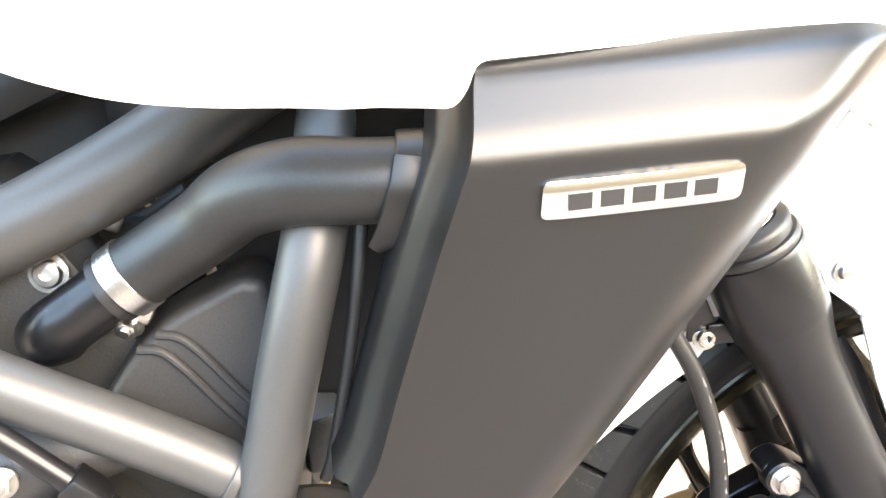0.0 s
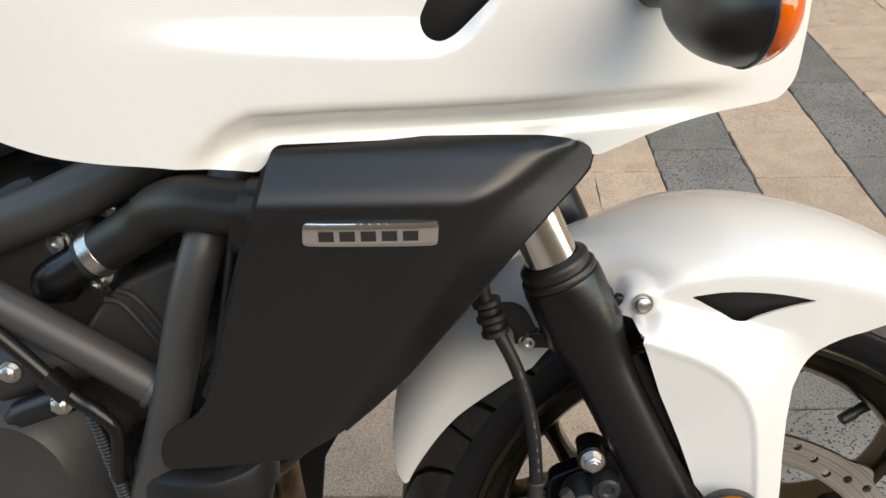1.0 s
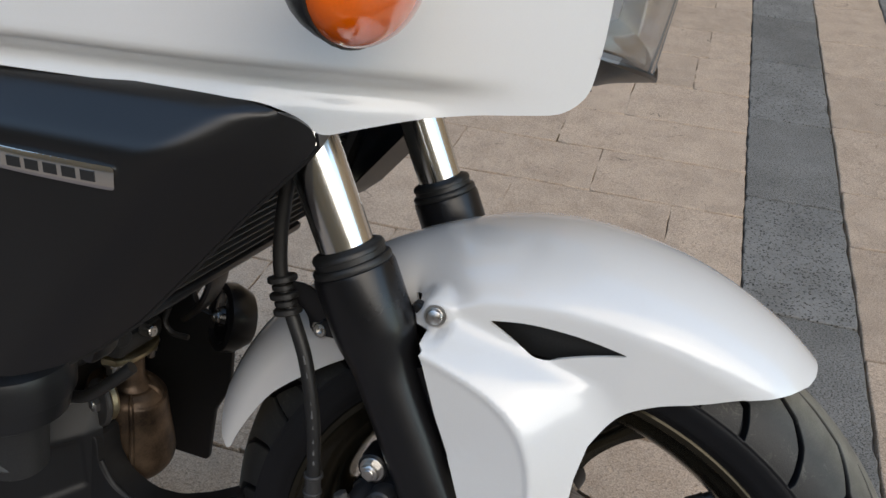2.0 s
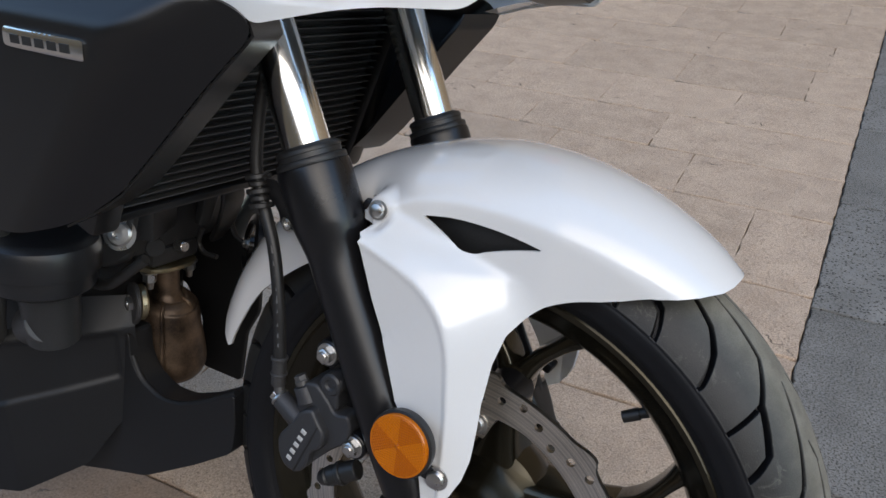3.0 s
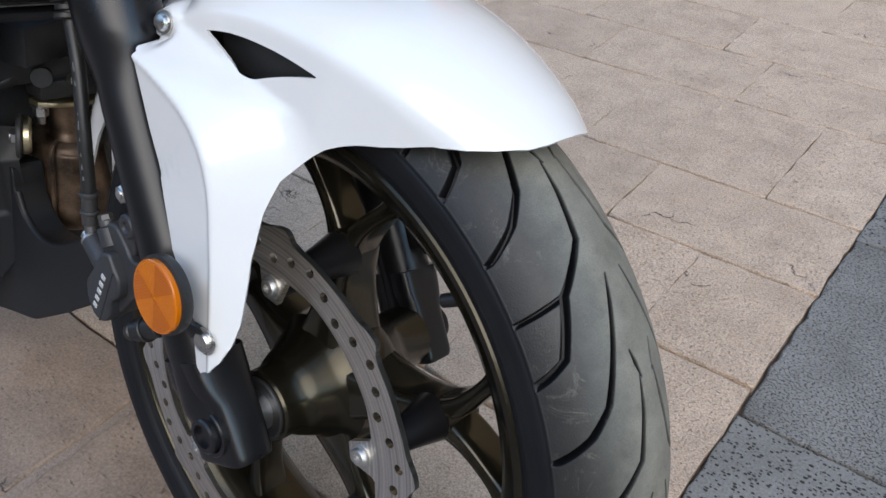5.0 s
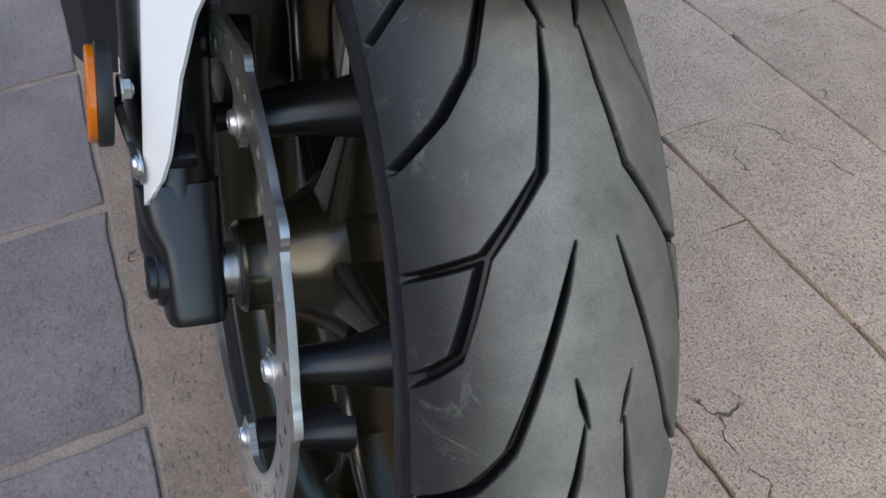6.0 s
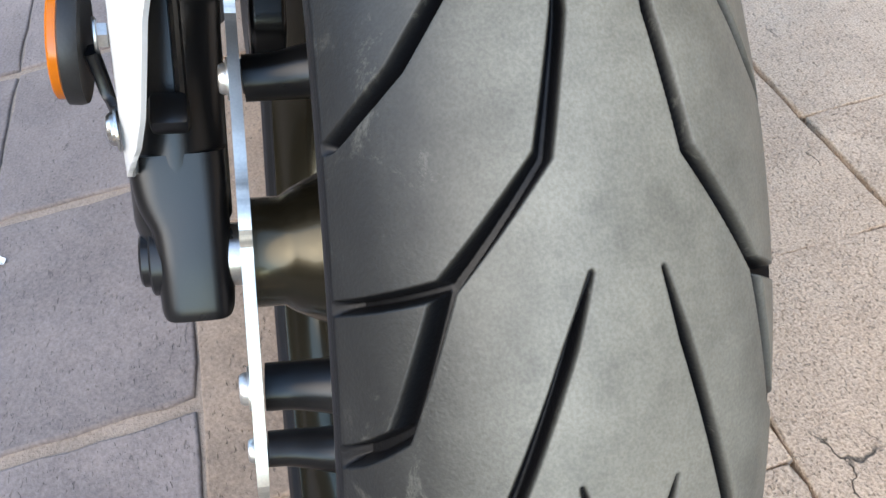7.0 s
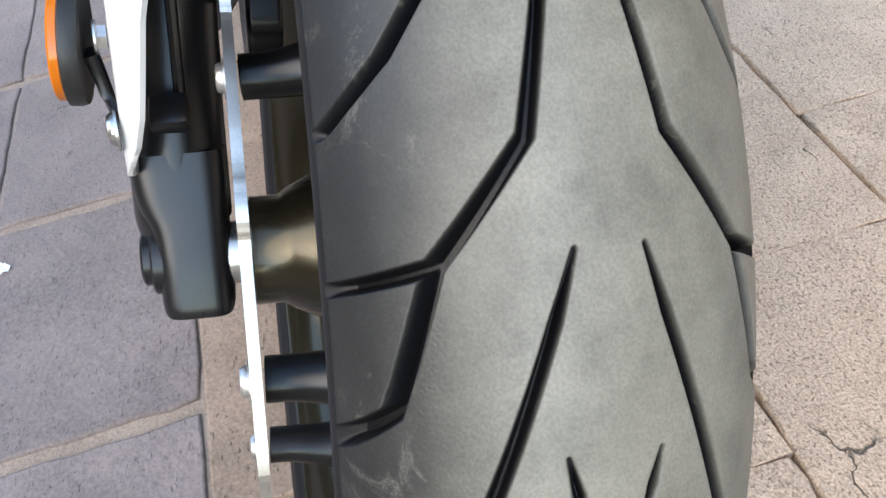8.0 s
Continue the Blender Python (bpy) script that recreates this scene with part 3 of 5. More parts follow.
def build_tyre():
    """The tyre as one grid whose tread is cut in by real grooves."""
    R0, RC = 0.300, 0.066
    sm = 0.0600
    pitch, nc = 360 / 13, 361
    crown = np.linspace(-sm, sm, nc)
    rad = (R0 - RC) + np.sqrt(RC ** 2 - crown ** 2)
    sgn = np.array([-1.0, 1.0])
    side_r = [0.2607, 0.2596, 0.2584, 0.2560, 0.2500, 0.2480, 0.2440, 0.2385, 0.2365, 0.2350, 0.2310, 0.2270]
    side_y = [0.0608, 0.0603, 0.0609, 0.0616, 0.0612, 0.0605, 0.0602, 0.0585, 0.0560, 0.0552, 0.0528, 0.0500]
    ys = np.r_[[-q for q in reversed(side_y)], crown, side_y]
    rs = np.r_[list(reversed(side_r)), rad, side_r]
    ang = np.r_[np.arange(-42, -6, 0.15), np.arange(-6, 76, 0.068), np.arange(76, 190, 0.19), np.arange(190, 318, 0.8)]
    n_round = len(ang)
    A, Y = np.meshgrid(ang, crown, indexing="ij")
    depth, clean = np.zeros_like(A), np.zeros_like(A)
    k_arc = math.pi / 180 * 0.293
    for line in tread_segments():
        for (a0, s0, w0), (a1, s1, w1) in zip(line, line[1:]):
            rel = (A - a1 + pitch / 2) % pitch - pitch / 2
            ax, dx = rel * k_arc, (a0 - a1) * k_arc
            dy, ay = s0 - s1, np.abs(Y) - s1
            for wrap in (0.0, pitch * k_arc):
                px = ax + wrap
                t = np.clip((px * dx + ay * dy) / (dx * dx + dy * dy), 0, 1)
                dist = np.hypot(px - t * dx, ay - t * dy)
                w = w1 + (w0 - w1) * t
                cut = np.clip((w * 0.66 + 0.0005 - dist) / 0.0018, 0, 1)
                clean = np.maximum(clean, np.clip((w * 0.66 + 0.0008 - dist) / 0.0010, 0, 1))
                cut = cut * cut * (3 - 2 * cut)
                depth = np.maximum(depth, cut * np.minimum(0.0085, 0.0012 + w * 2.7))
    k = len(ys)
    RR = np.repeat(rs[None, :], n_round, 0)
    m = len(side_y)
    # groove walls go in along the surface normal
    ny = crown / RC
    nr = np.sqrt(1 - ny ** 2)
    RR[:, m:m + nc] -= depth * nr[None, :]
    YY = np.repeat(ys[None, :], n_round, 0)
    YY[:, m:m + nc] -= depth * ny[None, :]
    c, s = np.cos(np.radians(ang))[:, None], np.sin(np.radians(ang))[:, None]
    # flat where it stands on the ground
    verts = np.stack([RR * c, YY, RR * s], -1).reshape(-1, 3)
    i, j = np.meshgrid(np.arange(n_round), np.arange(k - 1), indexing="ij")
    i2 = (i + 1) % n_round
    a, b, c, d = (q.ravel() for q in (i * k + j, i * k + j + 1, i2 * k + j + 1, i2 * k + j))
    right = (j.ravel() < k // 2)[:, None]
    # the diagonal of each cell follows the slant of the grooves on its side
    one = np.where(right, np.stack([a, b, c], -1), np.stack([a, b, d], -1))
    two = np.where(right, np.stack([a, c, d], -1), np.stack([b, c, d], -1))
    faces = np.concatenate([one, two])
    me = bpy.data.meshes.new("tyre")
    me.from_pydata(verts.tolist(), [], faces.tolist())
    me.polygons.foreach_set("use_smooth", [True] * len(me.polygons))
    # tread wear; light on the left and shade on the right shoulder are painted in
    wear_and_light = np.zeros((n_round, k))
    wear_and_light[:, m:m + nc] = np.interp(Y, [-0.060, -0.052, -0.042, -0.030, -0.017, 0.050, 0.060], [0.07, 0.10, 0.25, 0.60, 1.0, 1.0, 0.95]) * (1 - clean)
    at = me.attributes.new("wear_and_light", "FLOAT", "POINT")
    at.data.foreach_set("value", wear_and_light.ravel().astype(np.float32))
    me.materials.append(TYRE)
    ob = new("tyre", me)
    ob.parent = wheel
    return tagged(ob, "dusty black motorcycle tyre with angular tread grooves")


build_tyre()
part("hub", revolve([(0.016, -0.0790), (0.0285, -0.0790), (0.0300, -0.0770), (0.0300, -0.062), (0.0340, -0.056), (0.0385, -0.047), (0.0430, -0.037), (0.0490, -0.028), (0.0580, -0.020), (0.0600, 0.0), (0.0560, 0.020),
                     (0.0480, 0.030), (0.0380, 0.045), (0.0300, 0.060), (0.0285, 0.092), (0.016, 0.093)], segs=48), HUB_PAINT, wheel)
part("hub_seal", ring((0, -0.0815, 0), (0, 1, 0), 0.0155, 0.0262, 0.004, 36), RUBBER, wheel)
part("axle_spacer", rod((0, -0.095, 0), (0, -0.076, 0), 0.0172, segs=32), STEEL, wheel, "bright steel axle spacer")
part("axle_spacer", rod((0, 0.090, 0), (0, 0.110, 0), 0.0150, segs=32), STEEL, wheel)


def spoke(k):
    """One cast arm from hub to fork, and its two branches to the rim."""
    a = BOLTS[k] + 1.0
    arm = sweep([polar(0.034, a), polar(0.060, a), polar(0.095, a), polar(0.125, a), polar(0.142, a)],
                [(0.030, 0.032), (0.0205, 0.0275), (0.0135, 0.0225), (0.0145, 0.0195), (0.0120, 0.0175)], 32, power=0.48)
    geo = [arm]
    for s in (-1, 1):
        geo.append(sweep([polar(0.122, a + 1.0 * s), polar(0.150, a + 6.0 * s), polar(0.178, a + 12.0 * s), polar(0.203, a + 16.4 * s)],
                         [(0.0105, 0.0178), (0.0080, 0.0168), (0.0074, 0.0168), (0.0125, 0.0205)], 28, power=0.48))
    return join_geo(*geo)


for k in range(5):
    part("spoke", spoke(k), WHEEL_PAINT, wheel)
    part("disc_carrier", sweep([polar(0.122, BOLTS[k] + 0.5, -0.012), polar(0.120, BOLTS[k], -0.040), polar(0.1165, BOLTS[k], -0.062), polar(0.1155, BOLTS[k], -0.0765)],
                               [(0.019, 0.020), (0.0135, 0.0135), (0.0108, 0.0108), (0.0104, 0.0104)], 24, up=(1, 0, 0)), BLACK_PAINT, wheel)


def build_disc():
    """A wave-edged brake ring with cooling holes and five mounting tabs."""
    outer, inner = [], []
    for i in range(300):
        d = i * 1.2
        u = ((d - 8.0) % 36.0) / 36.0
        step = 0.0062 * (ease(0.0, 0.08, u) - ease(0.10, 0.34, u)) - 0.0012 * (ease(0.34, 0.60, u) - ease(0.92, 1.0, u))
        outer.append(polar(0.1590 + step, d)[[0, 2]])
        v = min(abs((d - b + 180) % 360 - 180) for b in BOLTS)
        tab = 0.0245 * (1 - ease(4.0, 7.2, v)) + 0.0030 * (1 - ease(7.0, 20.0, v))
        inner.append(polar(0.1310 - tab, d)[[0, 2]])
    holes = []
    for k in range(50):
        a = k * 7.2
        r = (0.1390, 0.1455, 0.1520, 0.1455)[k % 4] - (0.001 if k % 4 == 2 else 0)
        c = polar(r, a)[[0, 2]]
        holes.append([c + 0.0041 * np.array([math.cos(t), math.sin(t)]) for t in np.linspace(0, 2 * math.pi, 10, endpoint=False)])
    return patch(np.array(outer), [np.array(inner)] + [np.array(q) for q in holes], 0.0045, lambda u, v: (u, -0.0780, v))


part("brake_disc", thick(build_disc(), (0, -0.0045, 0)), DISC, wheel, "wave-edged steel brake disc with drilled holes", sharp=25)
for b in BOLTS:
    part("disc_bolt", bolt_head(polar(0.1155, b, -0.0826), (0, -1, 0), 0.0070), BOLT_GREY, wheel)
part("valve_stem", join_geo(rod(polar(0.196, 46.0, -0.006), polar(0.182, 47.6, -0.010), 0.0056, 0.0046),
                            rod(polar(0.183, 47.5, -0.010), polar(0.1690, 49.3, -0.014), 0.0056, 0.0052)), RUBBER, wheel)

# ---- forks ----
FORK_UP = V3(-0.4254, 0, 0.9050)


def fork_point(l, y):
    return V3(-0.0165, y, 0) + FORK_UP * l


def build_fork(side):
    """One fork leg; side is -1 on the motorcycle's right."""
    y = 0.104 * side
    rows = smooth_path([(-0.018, 0.1074, 0.0200, 0.0160, 0.009), (0.003, 0.1080, 0.0225, 0.0178, 0.009), (0.014, 0.1112, 0.0244, 0.0244, 0.009), (0.032, 0.1115, 0.0246, 0.0252, 0.009), (0.060, 0.1115, 0.0247, 0.0252, 0.008), (0.10, 0.1112, 0.0248, 0.0254, 0.006),
                        (0.17, 0.1090, 0.0240, 0.0256, 0.002), (0.235, 0.1070, 0.0243, 0.0258, 0.0), (0.262, 0.1050, 0.0262, 0.0270, 0.0), (0.283, 0.1040, 0.0303, 0.0303, 0.0), (0.292, 0.1040, 0.0312, 0.0312, 0.0)], 6)
    rows = [tuple(r) for r in rows] + [(0.333, 0.104, 0.0312, 0.0312, 0.0), (0.3365, 0.104, 0.0304, 0.0304, 0.0), (0.338, 0.104, 0.0285, 0.0285, 0.0)]
    slider = part("fork_slider", sweep([fork_point(r[0], side * r[1]) + V3(r[4], 0, 0) for r in rows], [(r[2], r[3]) for r in rows], 48, smooth=False), BLACK_PAINT, bike, "satin black lower fork leg")
    part("dust_seal", revolve([(0.0285, 0.335), (0.0300, 0.338), (0.0300, 0.341), (0.0290, 0.3425), (0.0268, 0.343), (0.0268, 0.347), (0.0275, 0.3475), (0.0275, 0.350), (0.0262, 0.352), (0.0215, 0.354), (0.0207, 0.352)],
                              fork_point(0, y), FORK_UP, 40), RUBBER, slider)
    foot = [(0.056, 0.1115, 0.0236, 0.0244, 0.009), (0.034, 0.1105, 0.0252, 0.0236, 0.009), (0.017, 0.1080, 0.0270, 0.0200, 0.009), (-0.002, 0.1072, 0.0284, 0.0192, 0.0095), (-0.020, 0.1072, 0.0284, 0.0192, 0.0105), (-0.0280, 0.1072, 0.0280, 0.0188, 0.011), (-0.0306, 0.1072, 0.0262, 0.0172, 0.011)]
    part("axle_clamp", sweep([fork_point(r[0], side * r[1]) + V3(r[4], 0, 0) for r in foot], [(r[2], r[3]) for r in foot], 48, power=0.42, n=5), BLACK_PAINT, slider)
    part("fork_tube", rod(fork_point(0.33, y), fork_point(0.60, y), 0.0205, segs=48), CHROME, bike, "polished chrome fork tube")
    out = side * 0.1260
    part("axle_boss", ring((0, out - side * 0.004, 0), (0, side, 0), 0.0150, 0.0195, 0.0075, 32), BLACK_PAINT, slider)
    part("axle_bolt", revolve([(0.0145, -0.004), (0.0145, 0.0075), (0.0130, 0.0088), (0.0095, 0.0088), (0.0092, 0.0055), (0.00001, 0.0055)], (0, out, 0), (0, side, 0), 32), BLACK_PAINT, slider)
    return slider


slider_r = build_fork(-1)
slider_l = build_fork(1)
for s, leg in ((-1, slider_r), (1, slider_l)):
    # black strip added to fill the dark gap between fork and fender
    part("gap_strip", sweep([fork_point(l, s * 0.1060) + V3(0.0275 + 0.004 * (l < 0.12), 0, 0) for l in (0.085, 0.12, 0.16, 0.20, 0.24, 0.265)], [(0.010, 0.0030), (0.010, 0.0030), (0.010, 0.0030), (0.010, 0.0030), (0.010, 0.0030), (0.006, 0.0030)], 12, power=0.6), BLACK_PAINT, leg)
    part("fender_mount", block((-0.106, s * 0.088, 0.272), (0.026, 0.010, 0.018), 0.004, (0, 24, 0)), BLACK_PAINT, leg)
    part("fender_mount", block((-0.006, s * 0.111, 0.088), (0.018, 0.018, 0.012), 0.003, (0, 24, 0)), BLACK_PAINT, leg)

# ---- front fender ----
CROWN_DROP, CROWN_RUN = 0.040, 0.090


def fork_x(z):
    return -0.0165 - 0.47 * z


RIDGE = np.array([(-0.0990, 0.2598), (-0.0780, 0.2535), (-0.0580, 0.2465), (-0.0420, 0.2390), (-0.0290, 0.2300), (-0.0195, 0.2200), (-0.0125, 0.2090), (-0.0070, 0.1950), (-0.0040, 0.1800), (0.0005, 0.1400), (0.0035, 0.0850), (0.0045, 0.0500)])
RIDGE_Y = [0.1245, 0.1250, 0.1255, 0.1255, 0.1260, 0.1265, 0.1270, 0.1275, 0.1280, 0.1300, 0.1325, 0.1335]


def leg_y(x, z, base):
    """How far out the fender's leg stands: a ridge, a face that falls away ahead of it, and a shallow panel behind it."""
    p = np.array([x, z])
    ahead, dist, crest = ridge_gap(p)
    if ahead:
        r = min(0.014, 0.7 * dist)
        ring_of = [ridge_gap(p + r * np.array(q)) for q in ((1, 0), (-1, 0), (0, 1), (0, -1), (0.7, 0.7), (-0.7, -0.7), (0.7, -0.7), (-0.7, 0.7))]
        dist = (dist + sum(g[1] if g[0] else 0.0 for g in ring_of)) / 9
        fall = np.interp(z, [0.06, 0.085, 0.118, 0.16, 0.21, 0.25, 0.268], [0.25, 0.50, 0.60, 0.72, 0.80, 0.80, 1.25])
        out = crest - fall * max(0.0, dist - 0.0012)
    else:
        out = crest - 0.0010 * ease(0.0, 0.004, dist) - 0.05 * dist
    return -soft_min(-base, -out, 0.008)


def ridge_gap(p):
    """Whether a point lies ahead of the ridge, how far from it, and how far out the ridge stands there."""
    a, b = RIDGE[:-1], RIDGE[1:]
    t = np.clip(((p - a) * (b - a)).sum(1) / ((b - a) ** 2).sum(1), 0, 1)
    q = a + (b - a) * t[:, None]
    far = np.hypot(*(p - q).T)
    k = int(far.argmin())
    crest = RIDGE_Y[k] + (RIDGE_Y[k + 1] - RIDGE_Y[k]) * t[k]
    e = b[k] - a[k]
    ahead = e[0] * (p - a[k])[1] - e[1] * (p - a[k])[0] > 0
    return ahead, float(far[k]), crest


def fender_place(u, v):
    """u: arc along the crown, v: run down from its middle (positive to the motorcycle's right)."""
    deg = math.degrees(u / 0.33)
    top = np.interp(deg, [55, 62, 75, 95, 150, 170], [0.321, 0.326, 0.331, 0.337, 0.337, 0.335])
    s, d = (1 if v >= 0 else -1), abs(v)
    if d <= CROWN_RUN:
        p = d / CROWN_RUN * math.pi / 2
        rho, f = top - CROWN_DROP * (1 - math.cos(p)), math.sin(p)
    else:
        rho, f = top - CROWN_DROP - (d - CROWN_RUN), 1.0
    x, z = rho * math.cos(u / 0.33), rho * math.sin(u / 0.33)
    wide = np.interp(deg, [54, 60, 70, 80, 100, 112], [0.046, 0.060, 0.074, 0.084, 0.094, 0.097])
    clear = ease(0.0265, 0.0335 + 0.062 * ease(0.272, 0.300, z), x - fork_x(z))
    if z < 0.275:
        clear = max(clear, ease(-0.117, -0.110, x))
    wide = 0.069 + (wide - 0.069) * clear
    if deg > 140:
        wide -= 0.010 * ease(140, 168, deg)
    if f >= 1.0 and x > -0.0992:
        wide = leg_y(x, z, wide)
    # low swelling round the upper bolt
    near = math.hypot(x + 0.0951, z - 0.2806)
    wide += (0.0985 - wide) * (1 - ease(0.0105, 0.0170, near)) * ease(-0.112, -0.106, x)
    return (x, -s * f * wide, z)


def fender_uv(x, z):
    deg = math.degrees(math.atan2(z, x))
    top = np.interp(deg, [55, 62, 75, 95, 150, 170], [0.321, 0.326, 0.331, 0.337, 0.337, 0.335])
    return (radians(deg) * 0.33, CROWN_RUN + top - CROWN_DROP - math.hypot(x, z))


def beside_fork(d, gap):
    """Where the run d down the crown lies a given gap ahead of the fork leg."""
    a, b = 95.0, 140.0
    for _ in range(30):
        m = (a + b) / 2
        x, _, z = fender_place(radians(m) * 0.33, d)
        a, b = (m, b) if x - fork_x(z) > gap else (a, m)
    return (radians(a) * 0.33, d)


def build_fender():
    tip = [(56.9, 0.0), (57.0, 0.022), (57.5, 0.037), (59.2, 0.056), (61.3, 0.073), (63.4, 0.086), (67.3, 0.105), (69.9, 0.115)]
    edge = [(0.0719, 0.2434), (0.0604, 0.2389), (0.0504, 0.2337), (0.0432, 0.2275), (0.0382, 0.2216), (0.0290, 0.2080), (0.0245, 0.1844), (0.0230, 0.1517), (0.0235, 0.1219), (0.0230, 0.1037), (0.0195, 0.0860), (0.0130, 0.0710), (0.0050, 0.0600), (-0.0060, 0.0530), (-0.0110, 0.0560), (-0.0175, 0.0860), (-0.0475, 0.1345), (-0.0628, 0.1740), (-0.0800, 0.2130),
            (-0.0935, 0.2510), (-0.0968, 0.2590), (-0.0950, 0.2625), (-0.1040, 0.2680), (-0.1120, 0.270), (-0.1450, 0.245), (-0.177, 0.2060), (-0.210, 0.182), (-0.240, 0.156),
            (-0.268, 0.115), (-0.2860, 0.080)]
    tail = [(165.0, 0.084), (163.5, 0.070), (160.0, 0.055), (155.0, 0.030), (152.6, 0.010), (152.0, 0.0)]
    right = [(radians(d) * 0.33, v) for d, v in tip] + [fender_uv(*q) for q in edge] + [(radians(d) * 0.33, v) for d, v in tail]
    left = [(u, -v) for u, v in reversed(right[1:-1])]
    hole = [fender_uv(*q) for q in rounded([(-0.0575, 0.2845), (-0.032, 0.2880), (0.006, 0.2862), (0.0440, 0.2785), (-0.0120, 0.2628), (-0.0215, 0.2640)], 0.0035)]
    slit = [beside_fork(d, 0.0262) for d in np.linspace(0.078, 0.090, 6)] + [beside_fork(d, 0.0338) for d in np.linspace(0.090, 0.078, 6)]
    geo = patch(np.array(right + left), [np.array(slit), np.array([(u, -v) for u, v in slit]), np.array(hole), np.array([(u, -v) for u, v in hole])], 0.0040, fender_place)
    return geo


fender = part("front_fender", build_fender(), WHITE, bike, "pearl white front fender with dark triangular vents", sharp=60, solid=-0.0026)
for s in (-1, 1):
    part("fender_bolt", bolt_head((-0.0951, s * 0.1000, 0.2806), (0.1, s, 0.1), 0.0062, False), STEEL, fender)
    part("fender_bolt", bolt_head((0.0015, s * 0.1335, 0.0856), (0.1, s, 0), 0.0078, False), STEEL, fender)
    # black sheet added behind each vent to make the opening dark
    part("vent_backing", block((-0.005, s * 0.078, 0.276), (0.105, 0.003, 0.034), 0.001), RUBBER, fender)

# ---- reflector on its rubber cup ----
reflector = part("reflector", revolve([(0.0275, 0.0), (0.0285, 0.003), (0.0285, 0.0075), (0.0262, 0.0085)], (-0.0236, -0.1441, 0.1160), (-0.02, -1, 0.06), 48), RUBBER, bike, "round amber reflector in a black rubber cup")


def build_lens(sector):
    """One sector of the faceted amber lens, covered in small raised prisms."""
    o = V3(-0.0238, -0.1561, 0.1167)
    a, b, d = basis(V3(-0.02, -1, 0.06))

    def lift(u, v):
        r, w = math.hypot(u, v), math.atan2(v, u)
        k = sector
        c, s = math.cos(k * 1.047), math.sin(k * 1.047)
        p, q = (u * c + v * s) / 0.0021, (v * c - u * s) / 0.0021
        h = 0.00022 * (1 - abs((p % 1) * 2 - 1)) + 0.00022 * (1 - abs((q % 1) * 2 - 1))
        boss = 0.0010 * max(0.0, 1 - r / 0.003)
        return tuple(o + u * a + v * b + d * (0.0006 + h + boss if r < 0.0247 else 0.0))
    lo = sector * math.pi / 3 - math.pi
    rim = [(0.0, 0.0)] + [(0.0262 * math.cos(t), 0.0262 * math.sin(t)) for t in np.linspace(lo, lo + math.pi / 3, 15)]
    return patch(np.array(rim), [], 0.00085, lift)


part("lens_rim", revolve([(0.0262, 0.0080), (0.0264, 0.0118), (0.0256, 0.0126), (0.0240, 0.0126)], (-0.0236, -0.1441, 0.1160), (-0.02, -1, 0.06), 48), ORANGE, reflector)
for k in range(6):
    # every other sector takes the darker amber in place of prism shading
    part("lens_sector", build_lens(k), (ORANGE, SHADED_ORANGE)[k % 2], reflector, "amber lens sector" if k % 2 == 0 else "amber lens sector coloured darker for prism shade", sharp=8)
part("nut", hex_bolt((-0.0220, -0.1405, 0.1200), (-0.1, 1, -0.05), 0.0060, 0.005), STEEL, reflector)
part("bracket", sweep([(-0.0180, -0.1420, 0.1150), (-0.0160, -0.1395, 0.1030), (-0.0120, -0.1370, 0.0930), (-0.004, -0.1335, 0.0880)], [(0.007, 0.0026)] * 4, 12, power=0.5), BLACK_PAINT, reflector)

# ---- brake caliper and hose ----


caliper = part("brake_caliper", slab(rounded([(-0.1504, 0.1055), (-0.1389, 0.1176), (-0.1285, 0.1187), (-0.1164, 0.1077), (-0.1072, 0.0968), (-0.0941, 0.1003), (-0.0892, 0.0878), (-0.0949, 0.0712), (-0.1101, 0.0591),
                                          (-0.1271, 0.0410), (-0.1375, 0.0300), (-0.1500, 0.0310), (-0.1580, 0.0430), (-0.1580, 0.0600), (-0.1478, 0.0768)], 0.005), -0.0885, -0.1240),
               CALIPER_PAINT, bike, "dark grey floating brake caliper", bevel=0.003)
part("piston_housing", slab(rounded([(-0.1618, 0.0583), (-0.1603, 0.0406), (-0.1519, 0.0291), (-0.1375, 0.0280), (-0.1271, 0.0409), (-0.1258, 0.0545), (-0.1132, 0.0633), (-0.1114, 0.0792), (-0.1194, 0.0885), (-0.1255, 0.0989), (-0.1368, 0.0940), (-0.1478, 0.0768)], 0.006),
                            -0.112, -0.1330), CALIPER_PAINT, caliper, "grey piston housing", bevel=0.0035)
part("housing_groove", block((-0.1300, -0.1328, 0.0568), (0.0590, 0.0012, 0.0018), 0.0004, (0, -66.5, 0)), RUBBER, caliper)
part("mounting_ear", slab(rounded([(-0.1290, 0.1180), (-0.1265, 0.1255), (-0.1200, 0.1305), (-0.1120, 0.1320), (-0.1045, 0.1290), (-0.1032, 0.1207), (-0.1073, 0.1124), (-0.1060, 0.0981), (-0.1180, 0.1000)], 0.006), -0.0950, -0.1215), CALIPER_PAINT, caliper, bevel=0.003)
part("pad_pin_eye", ring((-0.1146, -0.1235, 0.1226), (0, 1, 0), 0.0036, 0.0102, 0.012, 28), CALIPER_PAINT, caliper)
part("inner_half", slab(rounded([(-0.160, 0.095), (-0.110, 0.120), (-0.088, 0.085), (-0.110, 0.045), (-0.160, 0.040)], 0.01), -0.050, -0.070), BLACK_PAINT, caliper, bevel=0.003)
